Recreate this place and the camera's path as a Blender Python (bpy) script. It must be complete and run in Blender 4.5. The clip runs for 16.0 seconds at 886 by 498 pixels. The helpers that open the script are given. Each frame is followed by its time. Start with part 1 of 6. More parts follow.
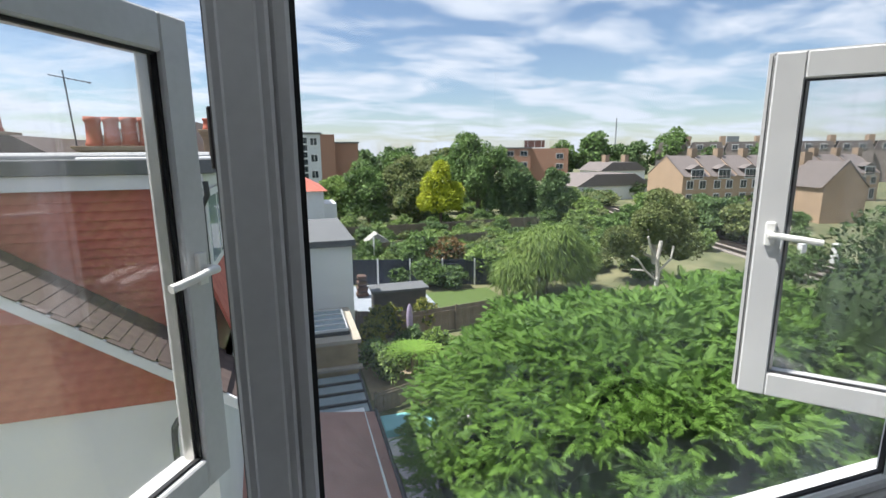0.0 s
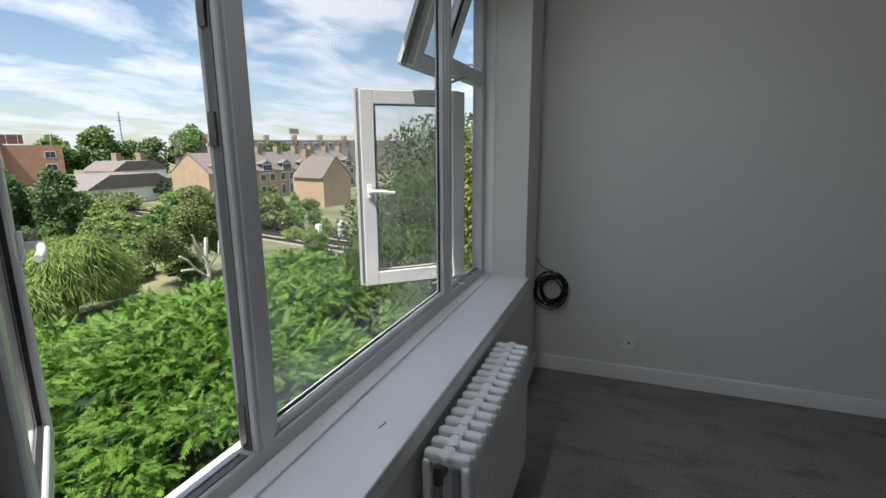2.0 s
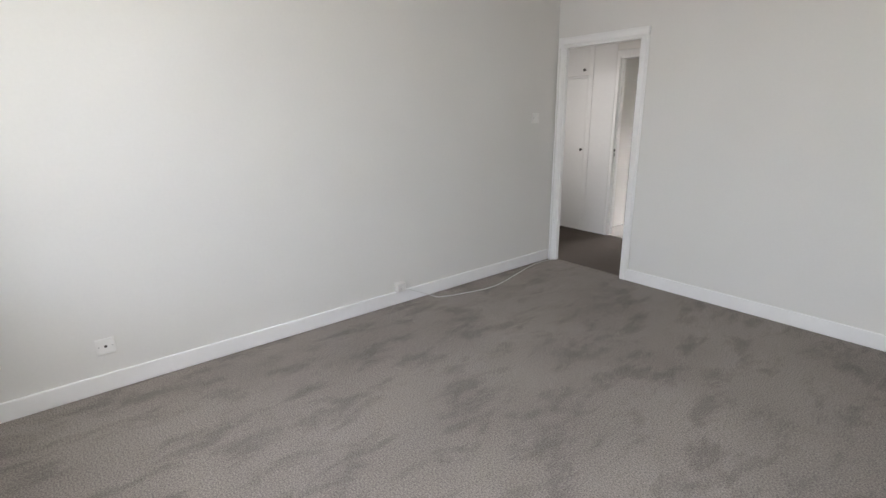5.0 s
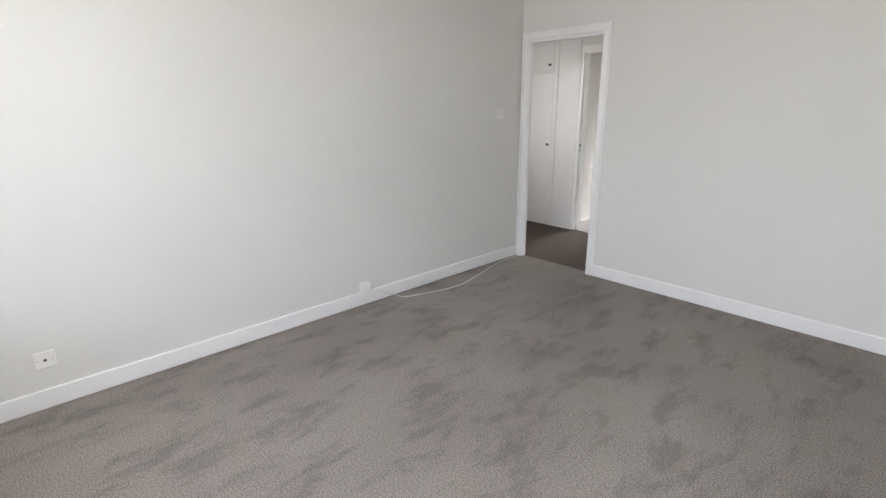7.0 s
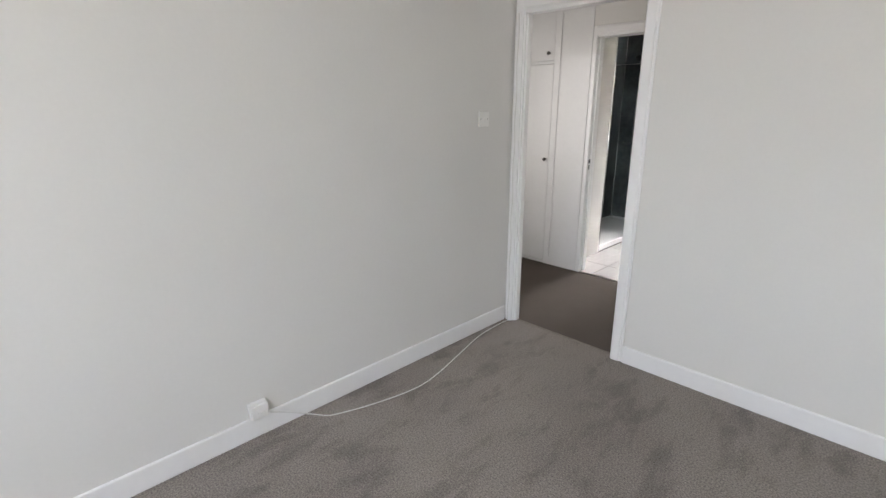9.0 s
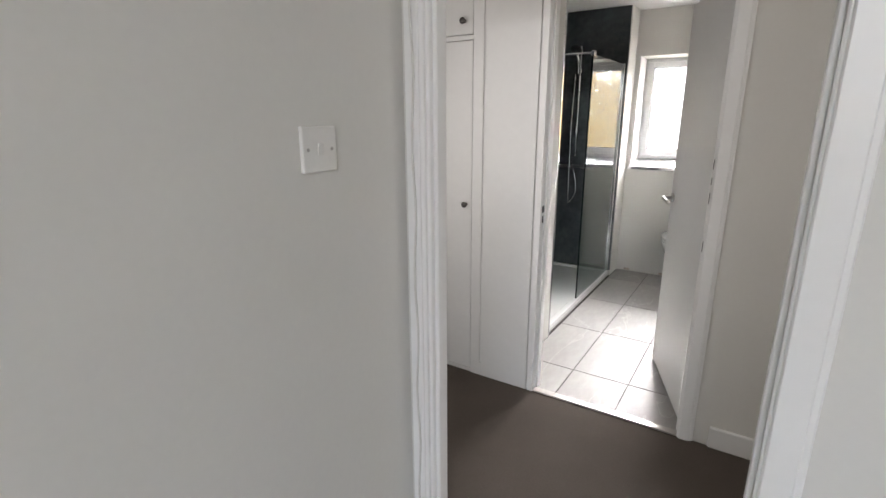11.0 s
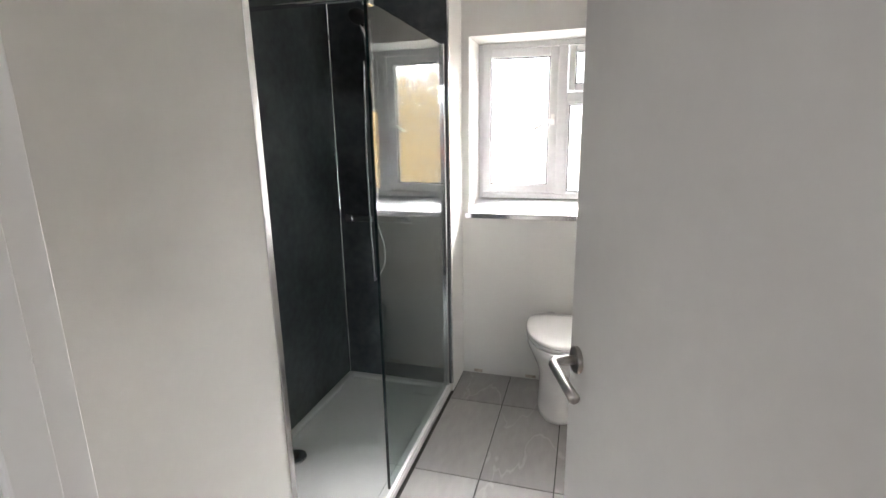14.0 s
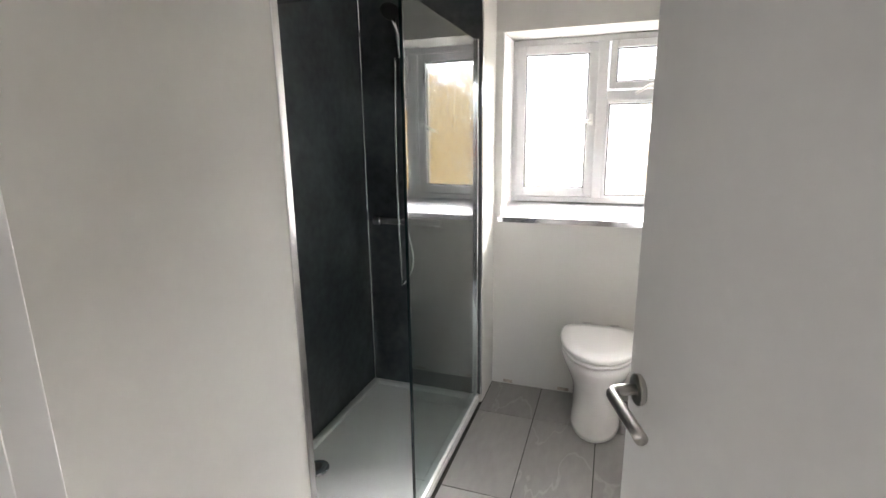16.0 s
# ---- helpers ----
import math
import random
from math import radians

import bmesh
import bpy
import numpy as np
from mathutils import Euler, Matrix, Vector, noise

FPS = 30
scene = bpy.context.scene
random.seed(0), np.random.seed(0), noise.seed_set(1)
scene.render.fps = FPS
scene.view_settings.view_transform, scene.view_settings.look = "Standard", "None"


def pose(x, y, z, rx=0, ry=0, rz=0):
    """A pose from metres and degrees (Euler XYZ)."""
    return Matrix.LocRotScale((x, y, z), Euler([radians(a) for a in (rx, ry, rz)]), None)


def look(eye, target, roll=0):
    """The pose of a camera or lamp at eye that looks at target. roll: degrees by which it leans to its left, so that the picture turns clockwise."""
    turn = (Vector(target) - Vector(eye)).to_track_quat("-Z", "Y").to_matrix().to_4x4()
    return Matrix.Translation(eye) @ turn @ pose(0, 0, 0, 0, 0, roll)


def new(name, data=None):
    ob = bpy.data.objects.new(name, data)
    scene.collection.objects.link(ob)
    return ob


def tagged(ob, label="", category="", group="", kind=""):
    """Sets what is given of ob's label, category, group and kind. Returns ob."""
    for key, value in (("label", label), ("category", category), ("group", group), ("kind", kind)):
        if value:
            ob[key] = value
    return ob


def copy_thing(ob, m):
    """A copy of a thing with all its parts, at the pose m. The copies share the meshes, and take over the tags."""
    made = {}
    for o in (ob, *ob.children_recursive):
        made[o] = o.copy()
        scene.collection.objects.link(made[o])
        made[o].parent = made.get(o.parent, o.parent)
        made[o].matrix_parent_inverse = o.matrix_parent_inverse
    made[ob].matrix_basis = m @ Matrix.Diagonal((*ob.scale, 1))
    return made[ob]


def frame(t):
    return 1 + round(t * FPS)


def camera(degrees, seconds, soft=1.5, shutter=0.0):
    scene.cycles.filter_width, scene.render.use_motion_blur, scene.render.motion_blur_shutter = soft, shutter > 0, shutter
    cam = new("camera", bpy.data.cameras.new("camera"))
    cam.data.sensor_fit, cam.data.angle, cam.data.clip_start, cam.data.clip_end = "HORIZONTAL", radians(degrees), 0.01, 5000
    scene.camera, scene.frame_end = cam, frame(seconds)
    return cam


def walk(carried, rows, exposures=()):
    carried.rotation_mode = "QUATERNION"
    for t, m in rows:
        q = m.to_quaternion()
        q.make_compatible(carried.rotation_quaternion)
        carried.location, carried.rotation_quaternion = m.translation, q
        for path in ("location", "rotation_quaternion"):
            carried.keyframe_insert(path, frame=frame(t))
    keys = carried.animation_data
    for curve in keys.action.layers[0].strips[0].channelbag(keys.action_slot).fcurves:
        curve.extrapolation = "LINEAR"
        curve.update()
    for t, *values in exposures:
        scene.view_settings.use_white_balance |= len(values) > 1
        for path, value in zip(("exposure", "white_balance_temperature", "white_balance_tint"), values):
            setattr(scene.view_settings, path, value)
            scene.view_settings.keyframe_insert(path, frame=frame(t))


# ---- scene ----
cam = camera(84.7, 16.0)
PATH = [
    (0, (-2.203, -0.319, 1.482), (-1.614, 1.553, 1.094), -0.4),
    (0.3, (-2.386, -0.32, 1.482), (-1.516, 1.439, 1.093), -0.3),
    (0.5, (-2.526, -0.352, 1.483), (-1.416, 1.265, 1.093), -0.1),
    (1, (-2.876, -0.467, 1.456), (-1.397, 0.822, 1.066), -0.5),
    (1.5, (-3.015, -0.476, 1.472), (-1.361, 0.57, 1.061), -0.5),
    (2, (-3.076, -0.496, 1.461), (-1.244, 0.192, 1.051), -0.4),
    (2.5, (-3.049, -0.524, 1.463), (-1.118, -0.222, 1.037), -0.8),
    (3, (-3.022, -0.542, 1.465), (-1.077, -0.607, 1.006), -1.1),
    (3.5, (-3.005, -0.528, 1.46), (-1.115, -0.968, 0.98), -1.0),
    (4, (-2.996, -0.526, 1.466), (-1.231, -1.315, 0.953), -1.0),
    (4.5, (-2.908, -0.489, 1.414), (-1.347, -1.625, 0.893), -0.7),
    (7, (-2.88, -0.579, 1.438), (-1.468, -1.873, 0.863), -0.6),
    (7.5, (-2.747, -0.818, 1.403), (-1.331, -2.11, 0.831), -0.9),
    (8, (-2.551, -1.114, 1.413), (-1.14, -2.411, 0.843), -0.8),
    (8.5, (-2.243, -1.38, 1.423), (-0.858, -2.705, 0.852), -0.4),
    (11, (-0.702, -3.266, 1.404), (0.354, -4.88, 0.876), -0.3),
    (11.5, (-0.545, -3.62, 1.391), (0.276, -5.367, 0.872), -0.35),
    (12, (-0.435, -3.985, 1.387), (0.149, -5.832, 0.884), -0.4),
    (12.5, (-0.352, -4.36, 1.41), (0.146, -6.232, 0.909), -0.5),
    (13, (-0.345, -4.728, 1.402), (0.141, -6.604, 0.912), -0.6),
    (13.5, (-0.34, -4.995, 1.366), (0.166, -6.875, 0.906), -0.8),
    (14, (-0.314, -5.231, 1.394), (0.23, -7.1, 0.934), -1.0),
    (14.5, (-0.277, -5.323, 1.381), (0.287, -7.189, 0.933), -0.9),
    (15, (-0.275, -5.342, 1.386), (0.33, -7.194, 0.936), -0.8),
    (15.5, (-0.27, -5.34, 1.383), (0.361, -7.184, 0.933), -0.8),
    (16, (-0.254, -5.322, 1.383), (0.385, -7.163, 0.933), -0.7),
]
walk(cam, [(t, look(eye, target, roll)) for t, eye, target, roll in PATH],
     exposures=((0, 0.85, 6080, 10), (1.5, 0.85, 6200, 10), (2.5, 1.1, 6400, 10), (3.0, 1.5, 6700, 12), (3.6, 2.1, 6900, 14), (4.5, 3.05, 6800, 14), (7, 3.4, 6750, 14), (8.5, 3.4, 6750, 14), (11, 3.3, 6800, 14), (12, 3.1, 6700, 14), (12.5, 3.0, 6700, 14), (14, 3.35, 6750, 14), (16, 3.3, 6800, 14)))

# ---- world and sun ----
SUN_EL, SUN_DIR = radians(62), Vector((-0.975, 0.22, 0)).normalized()
world = bpy.data.worlds.new("sky")
scene.world = world
world.use_nodes = True
wn, wl = world.node_tree.nodes, world.node_tree.links
wn.clear()
w_out, w_bg = wn.new("ShaderNodeOutputWorld"), wn.new("ShaderNodeBackground")
sky = wn.new("ShaderNodeTexSky")
sky.sky_type, sky.sun_disc, sky.sun_elevation = "NISHITA", False, SUN_EL
sky.sun_rotation = math.atan2(SUN_DIR.x, SUN_DIR.y)
sky.air_density, sky.dust_density, sky.ozone_density = 1.0, 0.6, 1.5
w_co, w_sep = wn.new("ShaderNodeTexCoord"), wn.new("ShaderNodeSeparateXYZ")
wl.new(w_co.outputs["Generated"], w_sep.inputs[0])
# clouds lie on a high flat layer: direction divided by its height
w_up = wn.new("ShaderNodeMath"); w_up.operation = "ADD"; w_up.inputs[1].default_value = 0.13
w_mx = wn.new("ShaderNodeMath"); w_mx.operation = "MAXIMUM"; w_mx.inputs[1].default_value = 0.02
wl.new(w_sep.outputs["Z"], w_mx.inputs[0]); wl.new(w_mx.outputs[0], w_up.inputs[0])
w_div = wn.new("ShaderNodeVectorMath"); w_div.operation = "DIVIDE"
w_cmb = wn.new("ShaderNodeCombineXYZ")
for k in "XYZ":
    wl.new(w_up.outputs[0], w_cmb.inputs[k])
wl.new(w_co.outputs["Generated"], w_div.inputs[0]); wl.new(w_cmb.outputs[0], w_div.inputs[1])
w_map = wn.new("ShaderNodeMapping")
w_map.inputs["Rotation"].default_value = (0, 0, radians(25))
w_map.inputs["Scale"].default_value = (0.95, 1.35, 0.0)
wl.new(w_div.outputs[0], w_map.inputs[0])
w_n1 = wn.new("ShaderNodeTexNoise")
w_n1.inputs["Scale"].default_value, w_n1.inputs["Detail"].default_value = 1.3, 9
w_n1.inputs["Roughness"].default_value, w_n1.inputs["Distortion"].default_value = 0.58, 0.35
wl.new(w_map.outputs[0], w_n1.inputs["Vector"])
w_r1 = wn.new("ShaderNodeValToRGB")
w_r1.color_ramp.elements[0].position, w_r1.color_ramp.elements[1].position = 0.43, 0.60
w_r1.color_ramp.elements[0].color, w_r1.color_ramp.elements[1].color = (0.04, 0.04, 0.04, 1), (1, 1, 1, 1)
wl.new(w_n1.outputs["Fac"], w_r1.inputs[0])
w_mix = wn.new("ShaderNodeMix"); w_mix.data_type = "RGBA"
wl.new(w_r1.outputs[0], w_mix.inputs["Factor"])
wl.new(sky.outputs[0], w_mix.inputs["A"])
w_mix.inputs["B"].default_value = (6.6, 7.0, 7.6, 1)
wl.new(w_mix.outputs["Result"], w_bg.inputs["Color"])
w_bg.inputs["Strength"].default_value = 0.075
wl.new(w_bg.outputs[0], w_out.inputs[0])

sun_data = bpy.data.lights.new("sun", "SUN")
sun_data.energy, sun_data.angle, sun_data.color = 5.0, radians(0.6), (1.0, 0.94, 0.84)
sun = new("sun", sun_data)
sun.matrix_world = look(SUN_DIR * math.cos(SUN_EL) * 50 + Vector((0, 0, 50 * math.sin(SUN_EL))), (0, 0, 0))


def fill_lamp(name, m, w, h, energy, color=(0.90, 0.95, 1.0)):
    """An unseen area lamp added where the sky's own light falls short."""
    data = bpy.data.lights.new(name, "AREA")
    data.shape, data.size, data.size_y, data.energy, data.color = "RECTANGLE", w, h, energy, color
    ob = new(name, data)
    ob.matrix_world = m
    return ob


# added lamps: strip under the window head, panel over the yard, boosting sky light
fill_lamp("window_sky_fill", look((-2.3, 0.10, 2.335), (-2.3, -1.0, 1.5)), 2.4, 0.07, 6)
fill_lamp("bath_sky_fill", look((-0.21, -10.2, 2.85), (-0.21, -7.0, 0.9)), 2.8, 1.2, 118, (0.97, 0.98, 1.0))
# unseen fill lamps before the closed hall walls, added to brighten the hall
fill_lamp("hall_fill_west", look((-2.15, -4.80, 1.35), (0.5, -5.1, 1.1)), 0.6, 1.5, 0.6, (1.0, 0.98, 0.95))
fill_lamp("hall_fill_north", look((0.60, -4.28, 1.10), (0.40, -5.4, 0.8)), 1.1, 1.5, 1.2, (1.0, 0.99, 0.97))


# ---- materials ----
def mat(name, base, rough=0.6, var=0.12, scale=3.0, bump=0.1, fine=120.0, metal=0.0, tint=None, spec=0.5, per=0.0, stretch=(1, 1, 1), dist=0.002):
    """A procedural surface: broad stains, fine grain with relief, and a shade of its own for each object when per > 0."""
    m = bpy.data.materials.new(name)
    m.use_nodes = True
    n, l = m.node_tree.nodes, m.node_tree.links
    b = n["Principled BSDF"]
    co, mp = n.new("ShaderNodeTexCoord"), n.new("ShaderNodeMapping")
    mp.inputs["Scale"].default_value = stretch
    l.new(co.outputs["Object"], mp.inputs[0])
    big, small = n.new("ShaderNodeTexNoise"), n.new("ShaderNodeTexNoise")
    big.inputs["Scale"].default_value, big.inputs["Detail"].default_value = scale, 4
    small.inputs["Scale"].default_value, small.inputs["Detail"].default_value = fine, 2
    l.new(mp.outputs[0], big.inputs["Vector"]); l.new(mp.outputs[0], small.inputs["Vector"])
    ad = n.new("ShaderNodeMath"); ad.operation = "MULTIPLY_ADD"
    ad.inputs[1].default_value = 0.45
    l.new(small.outputs["Fac"], ad.inputs[0]); l.new(big.outputs["Fac"], ad.inputs[2])
    ramp = n.new("ShaderNodeMapRange")
    ramp.inputs["From Min"].default_value, ramp.inputs["From Max"].default_value = 0.45, 1.0
    l.new(ad.outputs[0], ramp.inputs["Value"])
    mix = n.new("ShaderNodeMix"); mix.data_type = "RGBA"
    lo = [c * (1 - var) for c in base]
    hi = [min(1, c * (1 + var)) for c in (tint or base)]
    mix.inputs["A"].default_value, mix.inputs["B"].default_value = (*lo, 1), (*hi, 1)
    l.new(ramp.outputs[0], mix.inputs["Factor"])
    col = mix.outputs["Result"]
    if per:
        oi, hs, mr = n.new("ShaderNodeObjectInfo"), n.new("ShaderNodeHueSaturation"), n.new("ShaderNodeMapRange")
        mr.inputs["To Min"].default_value, mr.inputs["To Max"].default_value = 1 - per, 1 + per
        l.new(oi.outputs["Random"], mr.inputs["Value"]); l.new(mr.outputs[0], hs.inputs["Value"])
        l.new(col, hs.inputs["Color"]); col = hs.outputs[0]
    l.new(col, b.inputs["Base Color"])
    b.inputs["Roughness"].default_value, b.inputs["Metallic"].default_value = rough, metal
    b.inputs["Specular IOR Level"].default_value = spec
    if bump:
        bp = n.new("ShaderNodeBump")
        bp.inputs["Strength"].default_value, bp.inputs["Distance"].default_value = bump, dist
        l.new(ad.outputs[0], bp.inputs["Height"]); l.new(bp.outputs[0], b.inputs["Normal"])
    return m


def leaf_mat(name, dark, light, rough=0.55, trans=0.25, nscale=0.9, rnd=0.5):
    m = bpy.data.materials.new(name)
    m.use_nodes = True
    n, l = m.node_tree.nodes, m.node_tree.links
    b = n["Principled BSDF"]
    geo, mix, noi, co = n.new("ShaderNodeNewGeometry"), n.new("ShaderNodeMix"), n.new("ShaderNodeTexNoise"), n.new("ShaderNodeTexCoord")
    mix.data_type = "RGBA"
    noi.inputs["Scale"].default_value = 0.9
    l.new(co.outputs["Object"], noi.inputs["Vector"])
    av = n.new("ShaderNodeMath"); av.operation = "MULTIPLY_ADD"; av.inputs[1].default_value = 0.5
    l.new(geo.outputs["Random Per Island"], av.inputs[0])
    sb = n.new("ShaderNodeMath"); sb.operation = "SUBTRACT"; sb.inputs[1].default_value = 0.22
    l.new(noi.outputs["Fac"], sb.inputs[0]); l.new(sb.outputs[0], av.inputs[2])
    noi.inputs["Scale"].default_value, av.inputs[1].default_value, noi.inputs["Detail"].default_value = nscale, rnd, 4
    l.new(av.outputs[0], mix.inputs["Factor"])
    mix.inputs["A"].default_value, mix.inputs["B"].default_value = (*dark, 1), (*light, 1)
    l.new(mix.outputs["Result"], b.inputs["Base Color"])
    b.inputs["Roughness"].default_value = rough
    b.inputs["Specular IOR Level"].default_value = 0.18
    tr, ms = n.new("ShaderNodeBsdfTranslucent"), n.new("ShaderNodeMixShader")
    l.new(mix.outputs["Result"], tr.inputs["Color"])
    ms.inputs[0].default_value = trans
    l.new(b.outputs[0], ms.inputs[1]); l.new(tr.outputs[0], ms.inputs[2])
    l.new(ms.outputs[0], n["Material Output"].inputs[0])
    return m


def glass_mat(name, tint=(1, 1, 1), haze=0.0, ior=1.5, dirt_z=None):
    """Clear pane: passes light straight, mirrors by Fresnel; haze: share of dirt film that scatters light."""
    m = bpy.data.materials.new(name)
    m.use_nodes = True
    n, l = m.node_tree.nodes, m.node_tree.links
    n.remove(n["Principled BSDF"])
    tr, gl, ms = n.new("ShaderNodeBsdfTransparent"), n.new("ShaderNodeBsdfGlossy"), n.new("ShaderNodeMixShader")
    lw, pw, fr = n.new("ShaderNodeLayerWeight"), n.new("ShaderNodeMath"), n.new("ShaderNodeMath")
    lw.inputs["Blend"].default_value = 0.5
    pw.operation, pw.inputs[1].default_value = "POWER", 4.5
    l.new(lw.outputs["Facing"], pw.inputs[0])
    base = ((ior - 1) / (ior + 1)) ** 2
    fr.operation, fr.inputs[1].default_value, fr.inputs[2].default_value = "MULTIPLY_ADD", 0.9 - base, base
    l.new(pw.outputs[0], fr.inputs[0])
    tr.inputs[0].default_value = (*tint, 1)
    gl.inputs["Roughness"].default_value = 0.0
    l.new(fr.outputs[0], ms.inputs[0]); l.new(tr.outputs[0], ms.inputs[1]); l.new(gl.outputs[0], ms.inputs[2])
    last = ms.outputs[0]
    if haze:
        df, m2, noi, co, mr = n.new("ShaderNodeBsdfTranslucent"), n.new("ShaderNodeMixShader"), n.new("ShaderNodeTexNoise"), n.new("ShaderNodeTexCoord"), n.new("ShaderNodeMapRange")
        df.inputs[0].default_value = (0.85, 0.88, 0.88, 1)
        noi.inputs["Scale"].default_value, noi.inputs["Detail"].default_value = 2.6, 6
        l.new(co.outputs["Object"], noi.inputs["Vector"])
        mr.inputs["From Min"].default_value, mr.inputs["From Max"].default_value = 0.4, 0.75
        mr.inputs["To Max"].default_value = haze
        l.new(noi.outputs["Fac"], mr.inputs["Value"])
        fac = mr.outputs[0]
        if dirt_z is not None:
            sep, mz, mu = n.new("ShaderNodeSeparateXYZ"), n.new("ShaderNodeMapRange"), n.new("ShaderNodeMath")
            l.new(co.outputs["Object"], sep.inputs[0])
            mz.inputs["From Min"].default_value, mz.inputs["From Max"].default_value = dirt_z
            mz.inputs["To Min"].default_value, mz.inputs["To Max"].default_value = 1.6, 0.12
            l.new(sep.outputs["Z"], mz.inputs["Value"])
            mu.operation = "MULTIPLY"
            l.new(mz.outputs[0], mu.inputs[0]); l.new(fac, mu.inputs[1])
            fac = mu.outputs[0]
        l.new(fac, m2.inputs[0]); l.new(last, m2.inputs[1]); l.new(df.outputs[0], m2.inputs[2])
        last = m2.outputs[0]
    l.new(last, n["Material Output"].inputs[0])
    return m


def carpet_mat():
    m = mat("carpet", (0.235, 0.208, 0.188), 0.95, 0.10, 1.2, 0.9, 260, tint=(0.28, 0.25, 0.228), dist=0.006, spec=0.1)
    n, l = m.node_tree.nodes, m.node_tree.links
    b = n["Principled BSDF"]
    src = b.inputs["Base Color"].links[0].from_socket
    co, mp, no, mr, mx = n.new("ShaderNodeTexCoord"), n.new("ShaderNodeMapping"), n.new("ShaderNodeTexNoise"), n.new("ShaderNodeMapRange"), n.new("ShaderNodeMix")
    mx.data_type = "RGBA"; mx.blend_type = "MULTIPLY"
    mp.inputs["Rotation"].default_value = (0, 0, radians(18)); mp.inputs["Scale"].default_value = (2.6, 1.1, 1)
    no.inputs["Scale"].default_value, no.inputs["Detail"].default_value, no.inputs["Distortion"].default_value = 2.4, 9, 0.25
    no.inputs["Roughness"].default_value = 0.68
    l.new(co.outputs["Object"], mp.inputs[0]); l.new(mp.outputs[0], no.inputs["Vector"])
    mr.inputs["From Min"].default_value, mr.inputs["From Max"].default_value = 0.38, 0.50
    mr.inputs["To Min"].default_value, mr.inputs["To Max"].default_value = 0.80, 1.05
    l.new(no.outputs["Fac"], mr.inputs["Value"])
    mx.inputs["Factor"].default_value = 1.0
    l.new(src, mx.inputs["A"]); l.new(mr.outputs[0], mx.inputs["B"])
    tuft = n.new("ShaderNodeTexNoise"); tuft.inputs["Scale"].default_value = 150
    l.new(co.outputs["Object"], tuft.inputs["Vector"])
    m3, r3 = n.new("ShaderNodeMix"), n.new("ShaderNodeMapRange")
    m3.data_type = "RGBA"; m3.blend_type = "MULTIPLY"; m3.inputs["Factor"].default_value = 1.0
    r3.inputs["From Min"].default_value, r3.inputs["From Max"].default_value = 0.3, 0.7
    r3.inputs["To Min"].default_value, r3.inputs["To Max"].default_value = 0.60, 1.40
    l.new(tuft.outputs["Fac"], r3.inputs["Value"])
    l.new(mx.outputs["Result"], m3.inputs["A"]); l.new(r3.outputs[0], m3.inputs["B"])
    l.new(m3.outputs["Result"], b.inputs["Base Color"])
    return m


WALL = mat("wall_paint", (0.712, 0.70, 0.668), 0.75, 0.025, 1.3, 0.10, 60, spec=0.3)
CEIL = mat("ceiling_paint", (0.80, 0.79, 0.77), 0.85, 0.02, 1.0, 0.08, 60, spec=0.2)
GLOSS = mat("gloss_paint", (0.84, 0.835, 0.825), 0.30, 0.03, 2.5, 0.06, 30)
SILLM = mat("sill_paint", (0.80, 0.80, 0.81), 0.26, 0.03, 4.0, 0.05, 40)
DOORM = mat("door_paint", (0.74, 0.735, 0.73), 0.38, 0.03, 2.0, 0.08, 35)
CUPM = mat("cupboard_paint", (0.76, 0.755, 0.745), 0.40, 0.03, 2.0, 0.08, 35)
UPVC = mat("upvc", (0.80, 0.80, 0.80), 0.28, 0.05, 6.0, 0.03, 80)
UPVC_OLD = mat("weathered_upvc", (0.60, 0.60, 0.60), 0.34, 0.08, 5.0, 0.05, 60)
SEAL = mat("black_seal", (0.012, 0.012, 0.013), 0.6, 0.2, 20, 0.1, 90)
GRIME = mat("grimy_profile", (0.16, 0.155, 0.15), 0.6, 0.55, 9, 0.3, 60, stretch=(1, 1, 0.12))
CARPET = carpet_mat()
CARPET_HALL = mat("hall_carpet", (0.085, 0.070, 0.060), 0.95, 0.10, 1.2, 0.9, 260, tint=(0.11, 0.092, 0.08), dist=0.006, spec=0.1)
RADM = mat("radiator_enamel", (0.78, 0.78, 0.79), 0.28, 0.03, 5, 0.03, 60)
CHROME = mat("chrome", (0.75, 0.75, 0.76), 0.10, 0.03, 8, 0.02, 60, metal=1.0)
STEEL = mat("satin_steel", (0.48, 0.46, 0.44), 0.30, 0.08, 12, 0.05, 90, metal=1.0)
PEWTER = mat("dark_pewter", (0.13, 0.12, 0.115), 0.32, 0.2, 20, 0.1, 90, metal=1.0)
CABLE = mat("black_cable", (0.010, 0.010, 0.011), 0.42, 0.2, 30, 0.1, 90)
WCABLE = mat("white_cable", (0.70, 0.69, 0.66), 0.45, 0.05, 30, 0.05, 90)
PLATE = mat("white_plastic", (0.80, 0.79, 0.76), 0.32, 0.03, 10, 0.02, 80)
CERAM = mat("ceramic", (0.83, 0.82, 0.80), 0.10, 0.015, 3, 0.0, 60)
TRAYM = mat("shower_tray", (0.80, 0.80, 0.79), 0.22, 0.03, 3, 0.04, 50)
SLATE = mat("slate_panel", (0.040, 0.047, 0.052), 0.38, 0.30, 3.5, 0.12, 25, tint=(0.085, 0.096, 0.104))
TILE = mat("floor_tile", (0.31, 0.30, 0.29), 0.46, 0.07, 2.2, 0.05, 30, spec=0.3, tint=(0.37, 0.36, 0.345), per=0.05, stretch=(1, 0.35, 1))


